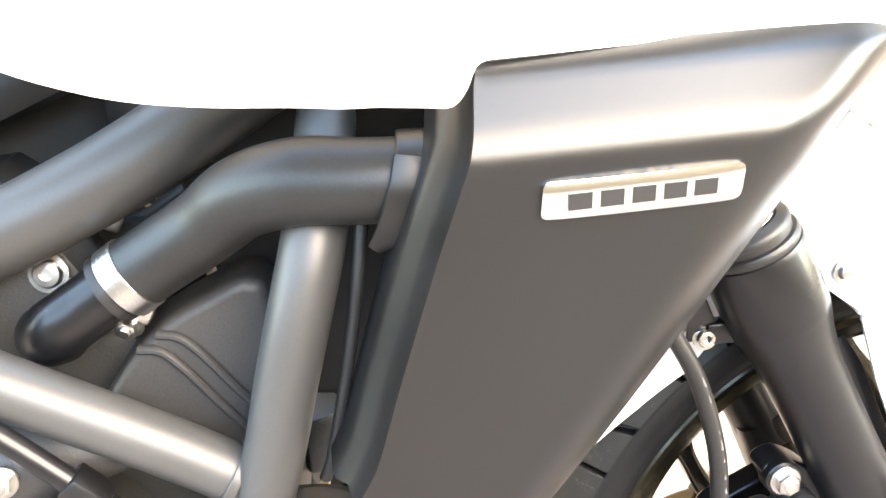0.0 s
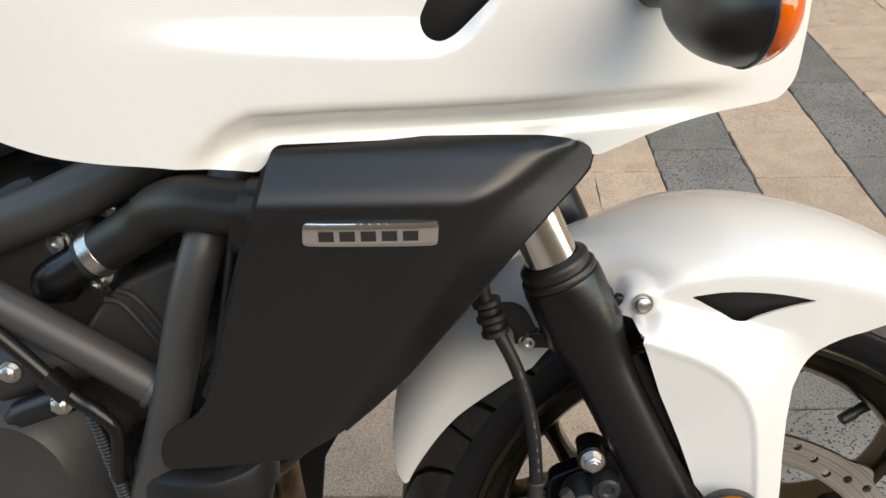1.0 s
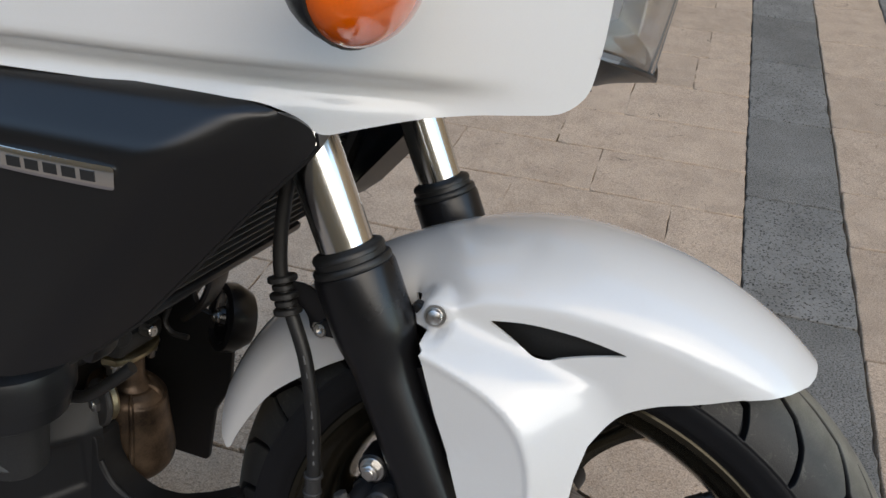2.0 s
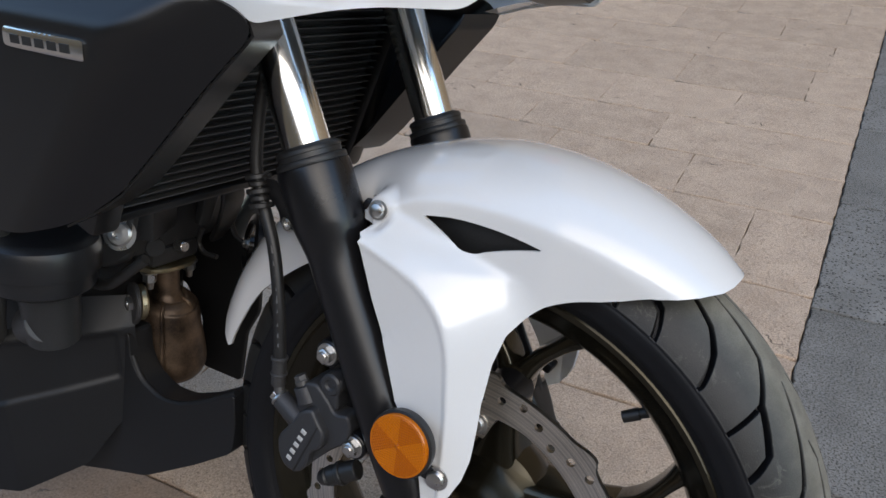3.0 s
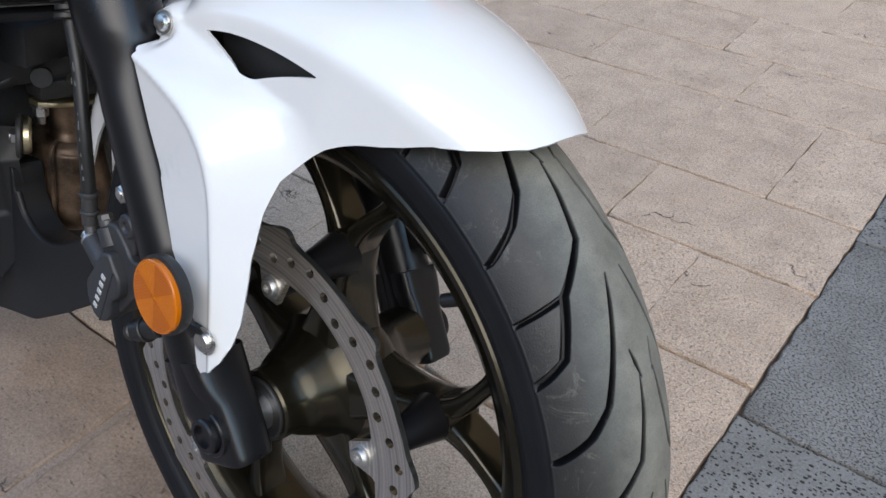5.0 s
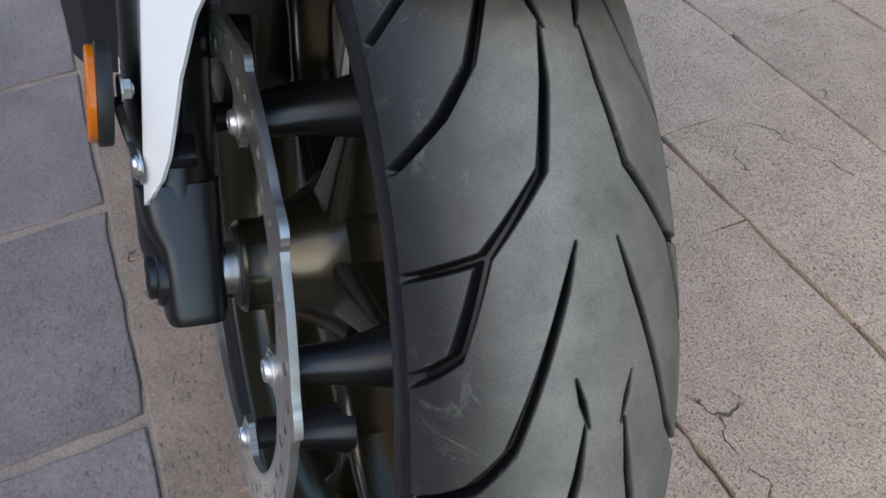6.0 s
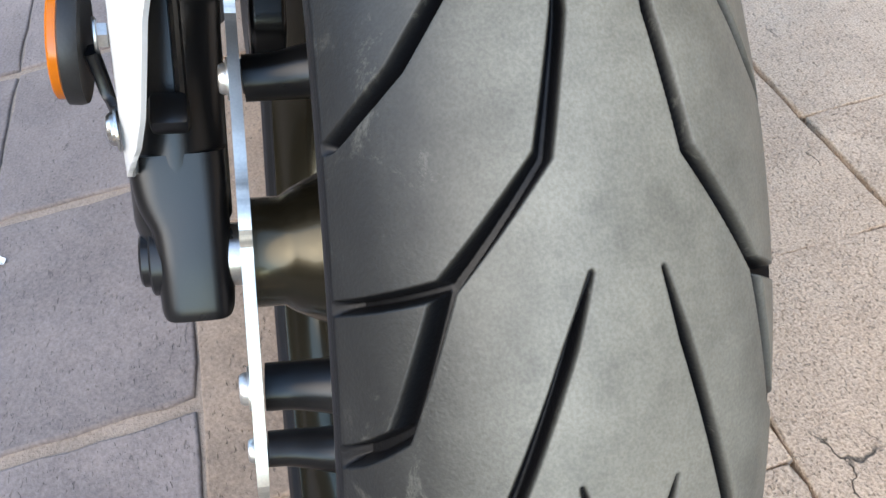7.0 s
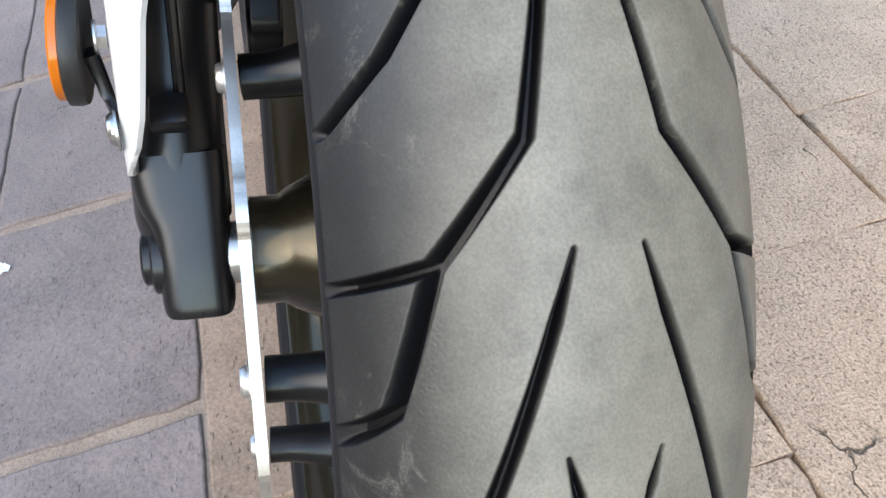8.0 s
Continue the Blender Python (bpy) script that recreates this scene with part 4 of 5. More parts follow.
for i in range(5):
    part("maker_mark", block((-0.1468 + 0.0037 * i, -0.1333, 0.0423 + 0.0080 * i), (0.0044, 0.0008, 0.0054), 0.0002, (0, -65.4, 0)), PALE_PRINT, caliper)
part("guide_pin_boot", join_geo(rod((-0.0860, -0.112, 0.0445), (-0.1110, -0.1180, 0.0300), 0.0092, 0.0096), rod((-0.0990, -0.1150, 0.0370), (-0.1030, -0.1160, 0.0345), 0.0112), rod((-0.1105, -0.1180, 0.0303), (-0.1215, -0.1200, 0.0240), 0.0088, 0.0070, edge=0.003)), RUBBER, caliper)
bracket = part("mount_bracket", slab(rounded([(-0.142, 0.150), (-0.128, 0.158), (-0.112, 0.150), (-0.085, 0.125), (-0.070, 0.080), (-0.076, 0.058), (-0.094, 0.055), (-0.100, 0.080), (-0.125, 0.120)], 0.008), -0.086, -0.1060), BLACK_PAINT, caliper, bevel=0.002)
part("bolt_boss", rod((-0.1273, -0.100, 0.1439), (-0.1273, -0.1115, 0.1439), 0.0125, segs=28), BLACK_PAINT, bracket)
part("bolt_boss", rod((-0.0890, -0.100, 0.0700), (-0.0890, -0.1190, 0.0700), 0.0125, segs=28), BLACK_PAINT, bracket)
part("mount_bolt", hex_bolt((-0.1273, -0.1112, 0.1439), (0, -1, 0), 0.0076, 0.0065), STEEL, caliper)
part("mount_bolt", hex_bolt((-0.0890, -0.1188, 0.0700), (0, -1, 0), 0.0076, 0.0065), STEEL, caliper)
part("bleed_boss", rod((-0.1450, -0.121, 0.0750), (-0.1690, -0.1205, 0.0888), 0.0105, 0.0092), CALIPER_PAINT, caliper)
part("bleed_screw", join_geo(rod((-0.1690, -0.1205, 0.0888), (-0.1718, -0.1205, 0.0904), 0.0092, 0.0088), hexagon((-0.1715, -0.1205, 0.0902), (-0.87, 0, 0.5), 0.0068, 0.005)), STEEL, caliper)
part("hose_boss", rod((-0.1380, -0.1195, 0.0960), (-0.1455, -0.1195, 0.1100), 0.0098, 0.0090), CALIPER_PAINT, caliper)
part("union_bolt", join_geo(rod((-0.1455, -0.1195, 0.1100), (-0.1480, -0.1195, 0.1150), 0.0062), hexagon((-0.1478, -0.1195, 0.1146), (-0.46, 0, 0.89), 0.0058, 0.005)), FRAME_PAINT, caliper)
part("hose_union", rod((-0.1690, -0.1215, 0.0890), (-0.1732, -0.1192, 0.1050), 0.0050), FRAME_PAINT, caliper)
hose = part("brake_hose", tube([(-0.1735, -0.1190, 0.1130), (-0.1740, -0.1190, 0.1400), (-0.1780, -0.1180, 0.1800), (-0.1900, -0.1130, 0.2250), (-0.2080, -0.1080, 0.2620), (-0.2180, -0.1060, 0.2900), (-0.2200, -0.1030, 0.3300), (-0.2150, -0.1000, 0.3800), (-0.2100, -0.09, 0.44)], 0.0056, 20), RUBBER, bike, "black rubber brake hose with pale printing")
part("hose_ferrule", join_geo(rod((-0.1735, -0.1190, 0.1000), (-0.1736, -0.1190, 0.1280), 0.0068, 0.0062), rod((-0.1735, -0.1190, 0.1250), (-0.1736, -0.1190, 0.1290), 0.0078), rod((-0.1735, -0.119, 0.110), (-0.1735, -0.119, 0.113), 0.0078)), CAST, hose)
for i in range(9):
    t = 0.142 + i * 0.0105
    xx = np.interp(t, [0.14, 0.18, 0.225, 0.262], [-0.1740, -0.1780, -0.1900, -0.2080])
    yy = np.interp(t, [0.14, 0.18, 0.225, 0.262], [-0.1190, -0.1180, -0.1130, -0.1080])
    part("hose_print", block((xx + 0.0022, yy - 0.0049, t), (0.0016, 0.0012, 0.0070 if i % 3 else 0.0036), 0.0003, (-8, -12 if t < 0.19 else -24, 0)), GREY_PRINT, hose)
part("hose_grommet", join_geo(*[rod(V3(-0.2165, -0.1062, 0.2850) + V3(0.03, -0.01, -0.1) * k, V3(-0.2165, -0.1062, 0.2850) + V3(0.03, -0.01, -0.1) * (k + 0.045), r) for k, r in ((0.0, 0.0115), (0.06, 0.0090), (0.12, 0.0118), (0.18, 0.0092), (0.24, 0.0112))]), RUBBER, hose)
part("hose_bracket", join_geo(sweep([(-0.2080, -0.1060, 0.2760), (-0.1950, -0.1050, 0.2720), (-0.1870, -0.1030, 0.2600), (-0.1830, -0.1010, 0.2480)], [(0.0075, 0.0016), (0.0100, 0.0016), (0.0090, 0.0016), (0.0105, 0.0016)], 12, power=0.5),
                              block((-0.172, -0.100, 0.250), (0.020, 0.012, 0.014), 0.002)), BLACK_PAINT, hose)
part("bracket_bolt", bolt_head((-0.1825, -0.1025, 0.2475), (0, -1, 0.1), 0.0058), STEEL, hose)

# ---- black radiator shrouds ----


def shroud_y(x, z):
    side = 0.266 - 0.085 * (x + 0.34)
    main = side - 0.10 * max(0.0, 0.412 - z)
    top = side - 0.80 * (z - 0.412)
    d = (x + 0.210) * 0.826 - (z - 0.410) * 0.564
    front = main - 1.28 * d
    return soft_min(soft_min(main, top, 0.006), front, 0.020) - 2.0 * max(0.0, z - 0.4365)


SHROUD = [(-0.3365, 0.4412), (-0.300, 0.4412), (-0.250, 0.4412), (-0.205, 0.4412), (-0.180, 0.4408), (-0.166, 0.4385), (-0.1565, 0.4335), (-0.1515, 0.4260), (-0.1515, 0.4165), (-0.1565, 0.4080), (-0.191, 0.3680), (-0.230, 0.3200),
          (-0.267, 0.2750), (-0.290, 0.2550), (-0.308, 0.2430), (-0.338, 0.2330), (-0.380, 0.2285), (-0.4220, 0.2265), (-0.4225, 0.2440), (-0.4140, 0.2590), (-0.3960, 0.2670), (-0.384, 0.2860), (-0.372, 0.3250),
          (-0.355, 0.3760), (-0.3415, 0.4120)]


def ladder(a, b, n=1):
    """A sheet between two lines of equally many points."""
    a, b = np.asarray(a, float), np.asarray(b, float)
    verts, faces = [], []
    for k in range(n + 1):
        verts += list(a + (b - a) * k / n)
    m = len(a)
    for k in range(n):
        faces += [(k * m + i, k * m + i + 1, (k + 1) * m + i + 1, (k + 1) * m + i) for i in range(m - 1)]
    return verts, faces


def build_shroud(s):
    geo = patch(rounded(SHROUD, 0.009, 5), [], 0.0034, lambda x, z: (x, s * shroud_y(x, z), z))
    return part("radiator_shroud", geo, BLACK_PLASTIC, bike, "matte black plastic radiator shroud with a chrome badge" if s < 0 else "matte black plastic radiator shroud", sharp=60, solid=-0.003 if s < 0 else 0.003)


for s in (-1, 1):
    shroud = build_shroud(s)
    rear = [(-0.3365, 0.4380), (-0.3415, 0.4120), (-0.355, 0.3760), (-0.372, 0.3250), (-0.384, 0.2860), (-0.3930, 0.2680)]
    # the rear edge turns in over two narrow steps with a rib between them
    turn = [[(x - dx, s * (shroud_y(x, z) - dy), z - 0.001) for x, z in rear] for dx, dy in ((0.0, 0.001), (0.0015, 0.010), (0.0035, 0.022), (0.0085, 0.027), (0.0100, 0.034), (0.0110, 0.056))]
    m = len(rear)
    part("rear_wall", ([p for line in turn for p in line], [(k * m + i, k * m + i + 1, (k + 1) * m + i + 1, (k + 1) * m + i) for k in range(len(turn) - 1) for i in range(m - 1)]), BLACK_PLASTIC, shroud, sharp=70, solid=0.0015)
    front = [(-0.1520, 0.4230), (-0.1530, 0.4130), (-0.1575, 0.4070), (-0.191, 0.3680), (-0.230, 0.3200), (-0.267, 0.2750), (-0.290, 0.2550), (-0.308, 0.2430)]
    part("front_wall", ladder([(x, s * (shroud_y(x, z) - 0.002), z) for x, z in front], [(x - 0.016, s * (shroud_y(x, z) - 0.052), z - 0.002) for x, z in front], 5), BLACK_PLASTIC, shroud, sharp=50, solid=0.002)
    if s < 0:
        def badge_at(u, v, lift):
            x, z = -0.2802 + u, 0.3925 + v
            return (x, -shroud_y(x, z) - lift, z)
        frame_line = rounded([(-0.0385, -0.0068), (0.0375, -0.0078), (0.0385, 0.0066), (-0.0375, 0.0072)], 0.003)
        top = patch(frame_line, [], 0.0016, lambda u, v: badge_at(u, v, 0.0034 - 0.0016 * (abs(u) / 0.038) ** 4 - 0.0012 * (abs(v) / 0.0075) ** 4))
        badge = part("badge", top, CHROME, shroud, "chrome badge with dark raised marks", solid=-0.004)
        for i in range(5):
            u0 = -0.0245 + i * 0.0118
            part("badge_mark", join_geo(*[([badge_at(u0 + a, b, 0.0036), badge_at(u0 + c, b, 0.0036), badge_at(u0 + c, d, 0.0036), badge_at(u0 + a, d, 0.0036),
                                            badge_at(u0 + a, b, 0.001), badge_at(u0 + c, b, 0.001), badge_at(u0 + c, d, 0.001), badge_at(u0 + a, d, 0.001)],
                                           [(0, 1, 2, 3), (4, 7, 6, 5), (0, 4, 5, 1), (1, 5, 6, 2), (2, 6, 7, 3), (3, 7, 4, 0)])
                                          for a, b, c, d in ((-0.0043, -0.0036, 0.0043, 0.0026),)]), DARK_PRINT, badge)

# ---- white side fairings ----
PLAN_X = [-1.0, -0.75, -0.5, -0.44, -0.36, -0.25, -0.17, -0.10, -0.05, -0.013, 0.02]
PLAN_Y = [0.245, 0.275, 0.280, 0.277, 0.262, 0.240, 0.216, 0.182, 0.152, 0.125, 0.100]


def plan_y(x):
    acc = 0.0
    for k in (-0.03, -0.015, 0.0, 0.015, 0.03):
        acc += np.interp(x + k, PLAN_X, PLAN_Y)
    return acc / 5


def fairing_y(x, z):
    y = plan_y(x) - 0.10 * max(0.0, z - 0.52) - 0.6 * max(0.0, z - 0.60) ** 1.3
    # lower step above the shroud
    line = np.interp(x, [-0.40, -0.372, -0.360, -0.345, -0.30, -0.136, -0.06, 0.0], [0.430, 0.442, 0.452, 0.459, 0.4605, 0.4610, 0.4625, 0.4630])
    fade = ease(-0.390, -0.352, x) * (1 - ease(-0.13, -0.03, x))
    y -= fade * (0.016 * (1 - ease(line - 0.011, line + 0.003, z)) - 0.004 * (1 - ease(line - 0.026, line - 0.012, z)))
    # scoop that leads to the air slot
    low = np.interp(x, [-0.42, -0.30, -0.244, -0.229, -0.211, -0.18], [0.4945, 0.4885, 0.487, 0.493, 0.514, 0.56])
    fade = ease(-0.44, -0.25, x) * (1 - ease(-0.20, -0.175, x))
    y -= fade * 0.013 * ease(low, low + 0.020, z)
    return y


def build_fairing(s):
    line = [(-0.500, 0.4660), (-0.482, 0.4520), (-0.465, 0.4450), (-0.448, 0.4395), (-0.425, 0.4355), (-0.395, 0.4325), (-0.3450, 0.4240), (-0.3395, 0.4300), (-0.3360, 0.4395), (-0.240, 0.4400), (-0.180, 0.4380), (-0.160, 0.4310), (-0.150, 0.4210), (-0.131, 0.4270), (-0.098, 0.4370),
            (-0.069, 0.4425), (-0.022, 0.4460), (-0.0100, 0.4580), (-0.0065, 0.488), (-0.0060, 0.520), (-0.004, 0.600), (-0.03, 0.66), (-0.20, 0.71), (-0.45, 0.72), (-0.80, 0.68), (-0.82, 0.60), (-0.65, 0.545), (-0.54, 0.492)]
    slot = rounded([(-0.2540, 0.5060), (-0.2500, 0.4975), (-0.2420, 0.4945), (-0.2330, 0.4985), (-0.2130, 0.5180), (-0.1870, 0.5450), (-0.2050, 0.5540), (-0.2440, 0.5280)], 0.006)
    geo = patch(rounded(line, 0.012, 4), [slot], 0.0045, lambda x, z: (x, s * fairing_y(x, z), z))
    f = part("side_fairing", geo, WHITE, bike, "pearl white side fairing with a dark air slot", sharp=70, solid=0.003 * s)
    # black plate added behind the slot so its hollow stays dark
    part("slot_backing", block((-0.2200, s * 0.204, 0.5250), (0.085, 0.004, 0.075), 0.002, (0, 0, 14 * -s)), BLACK_PLASTIC, f)
    under = smooth_path([(-0.150, 0.4230), (-0.131, 0.4290), (-0.098, 0.4385), (-0.069, 0.4435), (-0.030, 0.4470)], 8)
    part("lower_lip", ladder([(x, s * (fairing_y(x, z) - 0.0035), z) for x, z in under], [(x - 0.006, s * (fairing_y(x, z) - 0.026), z + 0.002) for x, z in under], 3), WHITE, f)
    return f


def build_signal(s):
    """A pod on a short stalk: black behind, amber lens in front."""
    c, a = V3(-0.098, s * 0.272, 0.519), V3(0.034, 0.060, 0.031)
    def half(front):
        verts, faces, nu, nv = [], [], 20, 32
        for i in range(nu + 1):
            p = math.pi / 2 * i / nu
            for j in range(nv):
                w = 2 * math.pi * j / nv
                x = math.sin(p) * (0.62 if front else -1.0)
                verts.append(c + V3(a[0] * x + 0.004, a[1] * math.cos(p) * math.cos(w), a[2] * math.cos(p) * math.sin(w)) + V3(0, s * 0.012 * x, 0))
        for i in range(nu):
            for j in range(nv):
                k = (j + 1) % nv
                faces.append((i * nv + j, i * nv + k, (i + 1) * nv + k, (i + 1) * nv + j))
        return verts, faces
    pod = part("turn_signal", half(False), BLACK_PLASTIC, bike, "black turn signal pod with an amber lens")
    part("lens", half(True), SIGNAL_ORANGE, pod, "amber lens")
    part("seam", sweep([c + V3(0.004, a[1] * 1.005 * math.cos(w), a[2] * 1.005 * math.sin(w)) for w in np.linspace(0, 2 * math.pi, 40)], [(0.0009, 0.0009)] * 40, 8, smooth=False), RUBBER, pod)
    part("stalk", tube([(-0.120, s * 0.175, 0.528), (-0.118, s * 0.205, 0.526), (-0.110, s * 0.245, 0.522)], [0.021, 0.016, 0.013], 24), BLACK_PLASTIC, pod)


for s in (-1, 1):
    build_fairing(s)
    build_signal(s)

# ---- headlight between the fairings ----
head = part("headlight", ladder([(-0.016, y, 0.452 + 0.10 * abs(y)) if abs(y) < 0.115 else (-0.012, y, 0.4600) for y in np.linspace(-0.122, 0.122, 17)],
                                [(0.018 - 3.4 * y * y, y, 0.4580 + 0.2 * abs(y)) for y in np.linspace(-0.116, 0.116, 17)], 4), BLACK_PLASTIC, bike, "headlight with a clear lens and chrome reflector in a black tray", solid=0.003)
part("reflector_bowl", ladder([(0.008 - 3.4 * y * y, y, 0.466 + 0.2 * abs(y)) for y in np.linspace(-0.105, 0.105, 15)], [(-0.055, y * 0.9, 0.500) for y in np.linspace(-0.105, 0.105, 15)], 6), CHROME, head, solid=0.002, sharp=10)
part("lens", ladder([(0.016 - 3.4 * y * y, y, 0.460 + 0.2 * abs(y)) for y in np.linspace(-0.114, 0.114, 17)], [(0.032 - 3.6 * y * y, y * 0.95, 0.60) for y in np.linspace(-0.114, 0.114, 17)], 8), GLASS, head, solid=0.002).visible_shadow = False
part("back_shell", block((-0.075, 0, 0.53), (0.04, 0.20, 0.16), 0.01), BLACK_PLASTIC, head)

# ---- frame tubes ----
for s in (-1, 1):
    fr = part("frame_downtube", tube([(-0.392, s * 0.135, 0.4050), (-0.396, s * 0.165, 0.3850), (-0.4010, s * 0.190, 0.3640), (-0.4100, s * 0.199, 0.3340), (-0.4200, s * 0.200, 0.3000), (-0.4310, s * 0.199, 0.2600), (-0.4530, s * 0.197, 0.1930), (-0.478, s * 0.188, 0.130), (-0.512, s * 0.170, 0.070), (-0.56, s * 0.14, 0.02)], 0.0142, 32), FRAME_PAINT, bike, "charcoal painted steel frame tube")
    part("frame_brace", tube([(-0.72, s * 0.192, 0.4100), (-0.5980, s * 0.191, 0.3420), (-0.5430, s * 0.190, 0.3080), (-0.4780, s * 0.190, 0.2680), (-0.4330, s * 0.192, 0.2390)], 0.0140, 28), FRAME_PAINT, fr)
    part("weld_bead", ring(V3(-0.4525, s * 0.1915, 0.2516), V3(0.84, 0, -0.54), 0.0136, 0.0156, 0.005, 28), FRAME_PAINT, fr)
    part("frame_spar", tube([(-0.80, s * 0.160, 0.270), (-0.66, s * 0.155, 0.320), (-0.566, s * 0.150, 0.3570), (-0.521, s * 0.148, 0.3740), (-0.464, s * 0.140, 0.4010), (-0.38, s * 0.12, 0.45), (-0.30, s * 0.08, 0.50)], 0.0195, 28), FRAME_PAINT, fr)

# ---- radiator hose with its clamp ----
rad_hose = part("radiator_hose", tube([(-0.345, -0.206, 0.3885), (-0.378, -0.204, 0.3895), (-0.405, -0.196, 0.3895), (-0.430, -0.184, 0.3815), (-0.450, -0.174, 0.3665), (-0.487, -0.166, 0.3440), (-0.497, -0.166, 0.3385)], [0.0175, 0.0178, 0.0185, 0.0180, 0.0172, 0.0170, 0.0172], 32), RUBBER, bike, "thick black radiator hose with a steel clamp")
part("hose_end", tube([(-0.480, -0.166, 0.3480), (-0.505, -0.165, 0.3330), (-0.523, -0.164, 0.3220), (-0.534, -0.150, 0.312), (-0.536, -0.120, 0.300)], [0.0150, 0.0150, 0.0150, 0.0150, 0.0150], 28), BLACK_PAINT, rad_hose)
cd = V3(-0.84, 0.0, -0.54)
part("hose_clamp", ring(V3(-0.4830, -0.1662, 0.3465), cd, 0.0168, 0.0182, 0.010, 40), STEEL, rad_hose, "bright steel hose clamp")
part("clamp_screw", join_geo(block((-0.4870, -0.1600, 0.3245), (0.012, 0.010, 0.010), 0.002, (0, 30, 0)), hex_bolt((-0.4930, -0.1610, 0.3190), (-0.2, -0.9, -0.3), 0.0055, 0.005)), STEEL, rad_hose)
part("hose_flange", ring(V3(-0.3640, -0.205, 0.3890), V3(1, -0.08, 0), 0.0170, 0.0205, 0.012, 36), BLACK_PLASTIC, rad_hose)
part("flange_web", sweep([(-0.3600, -0.222, 0.4030), (-0.3625, -0.225, 0.3880), (-0.3680, -0.222, 0.3740), (-0.3760, -0.214, 0.3640)], [(0.0060, 0.0018), (0.0075, 0.0018), (0.0070, 0.0018), (0.0030, 0.0016)], 12, power=0.5), BLACK_PLASTIC, rad_hose)
part("overflow_pipe", tube([(-0.3800, -0.196, 0.3720), (-0.3850, -0.200, 0.3420), (-0.3925, -0.202, 0.3050), (-0.4030, -0.202, 0.2620), (-0.4080, -0.200, 0.2480)], 0.0030, 12), RUBBER, rad_hose, "thin glossy black overflow pipe")

# ---- engine ----
engine = part("engine", block((-0.62, 0, 0.02), (0.24, 0.19, 0.26), 0.02), ENGINE_BLACK, bike, "black engine behind the frame tubes")
part("cylinder", block((-0.62, 0, 0.235), (0.28, 0.27, 0.22), 0.02, (0, -28, 0)), ENGINE_BLACK, engine)
# dull black colour stands in for deep shade between the frame tubes
part("intake", block((-0.63, 0, 0.38), (0.26, 0.18, 0.12), 0.02), DULL_PLASTIC, engine)
cam_cover = part("cam_cover", slab(rounded([(-0.525, 0.262), (-0.496, 0.302), (-0.478, 0.318), (-0.440, 0.336), (-0.428, 0.332), (-0.418, 0.290), (-0.430, 0.240), (-0.50, 0.235)], 0.010), -0.120, -0.1600), CAST, engine, "grey cast cam cover", bevel=0.007)
for q in (0.0, 0.010):
    part("rib", sweep([(-0.492 + q, -0.1590, 0.304 + q * 0.7), (-0.478 + q, -0.1605, 0.300 + q * 0.6), (-0.455 + q, -0.1605, 0.268 + q * 0.6), (-0.435 + q, -0.1605, 0.240 + q * 0.6)], [(0.0024, 0.003)] * 4, 10), CAST, cam_cover)
part("clutch_cover", revolve([(0.0001, 0.034), (0.030, 0.033), (0.052, 0.030), (0.060, 0.022), (0.078, 0.018), (0.090, 0.006), (0.093, -0.03)], (-0.585, -0.150, 0.155), (0, -1, 0), 48), CAST, engine, "grey cast clutch cover")
pump = part("water_pump", join_geo(rod((-0.512, -0.192, 0.243), (-0.555, -0.190, 0.2245), 0.0105, 0.0100, 28), rod((-0.511, -0.192, 0.2435), (-0.519, -0.192, 0.240), 0.0118, 0.0118, 28), rod((-0.553, -0.190, 0.2250), (-0.566, -0.189, 0.2195), 0.0080, 0.0050, 24, 0.003)), COVER_BLACK, engine, "glossy black water pump pipe")
part("pump_housing", sweep([(-0.500, -0.165, 0.262), (-0.530, -0.168, 0.262), (-0.575, -0.168, 0.252)], [(0.014, 0.020), (0.022, 0.024), (0.026, 0.026)], 24), CAST, pump)
for p in ((-0.552, -0.194, 0.262), (-0.5130, -0.2035, 0.2430), (-0.600, -0.190, 0.245)):
    part("cover_bolt", hex_bolt(p, (0.1, -1, 0.2), 0.0058, 0.006), STEEL, engine)
pipe = part("coolant_pipe", tube([(-0.620, -0.205, 0.365), (-0.549, -0.205, 0.2980), (-0.505, -0.206, 0.2520), (-0.488, -0.207, 0.2400), (-0.475, -0.207, 0.2230), (-0.4800, -0.204, 0.1870), (-0.486, -0.19, 0.17)], 0.0055, 16), BLACK_PAINT, engine)
part("pipe_clip", block((-0.5120, -0.205, 0.2590), (0.020, 0.016, 0.013), 0.002, (0, 48, 0)), BLACK_PLASTIC, pipe)
conduit = [(0.0046 if i % 2 else 0.0057, 0.086 * i / 60) for i in range(61)]
part("wire_conduit", revolve(conduit, (-0.4960, -0.2000, 0.245), (0.19, 0, -0.98), 14), RUBBER, engine, "ribbed black wire conduit")
part("bracket_screw", bolt_head((-0.4916, -0.0800, 0.3568), (0, -1, 0.2), 0.0062), GOLD, engine)
part("bracket_screw", bolt_head((-0.5334, -0.1345, 0.3382), (0, -1, 0.2), 0.0072), STEEL, engine)
part("bracket_screw", bolt_head((-0.4420, -0.1050, 0.3350), (0, -1, 0.2), 0.0052), GOLD, engine)
part("wiring_loom", tube([(-0.60, -0.07, 0.33), (-0.545, -0.085, 0.350), (-0.500, -0.080, 0.345), (-0.455, -0.085, 0.372), (-0.41, -0.09, 0.405), (-0.36, -0.095, 0.450)], 0.008, 14), RUBBER, engine)
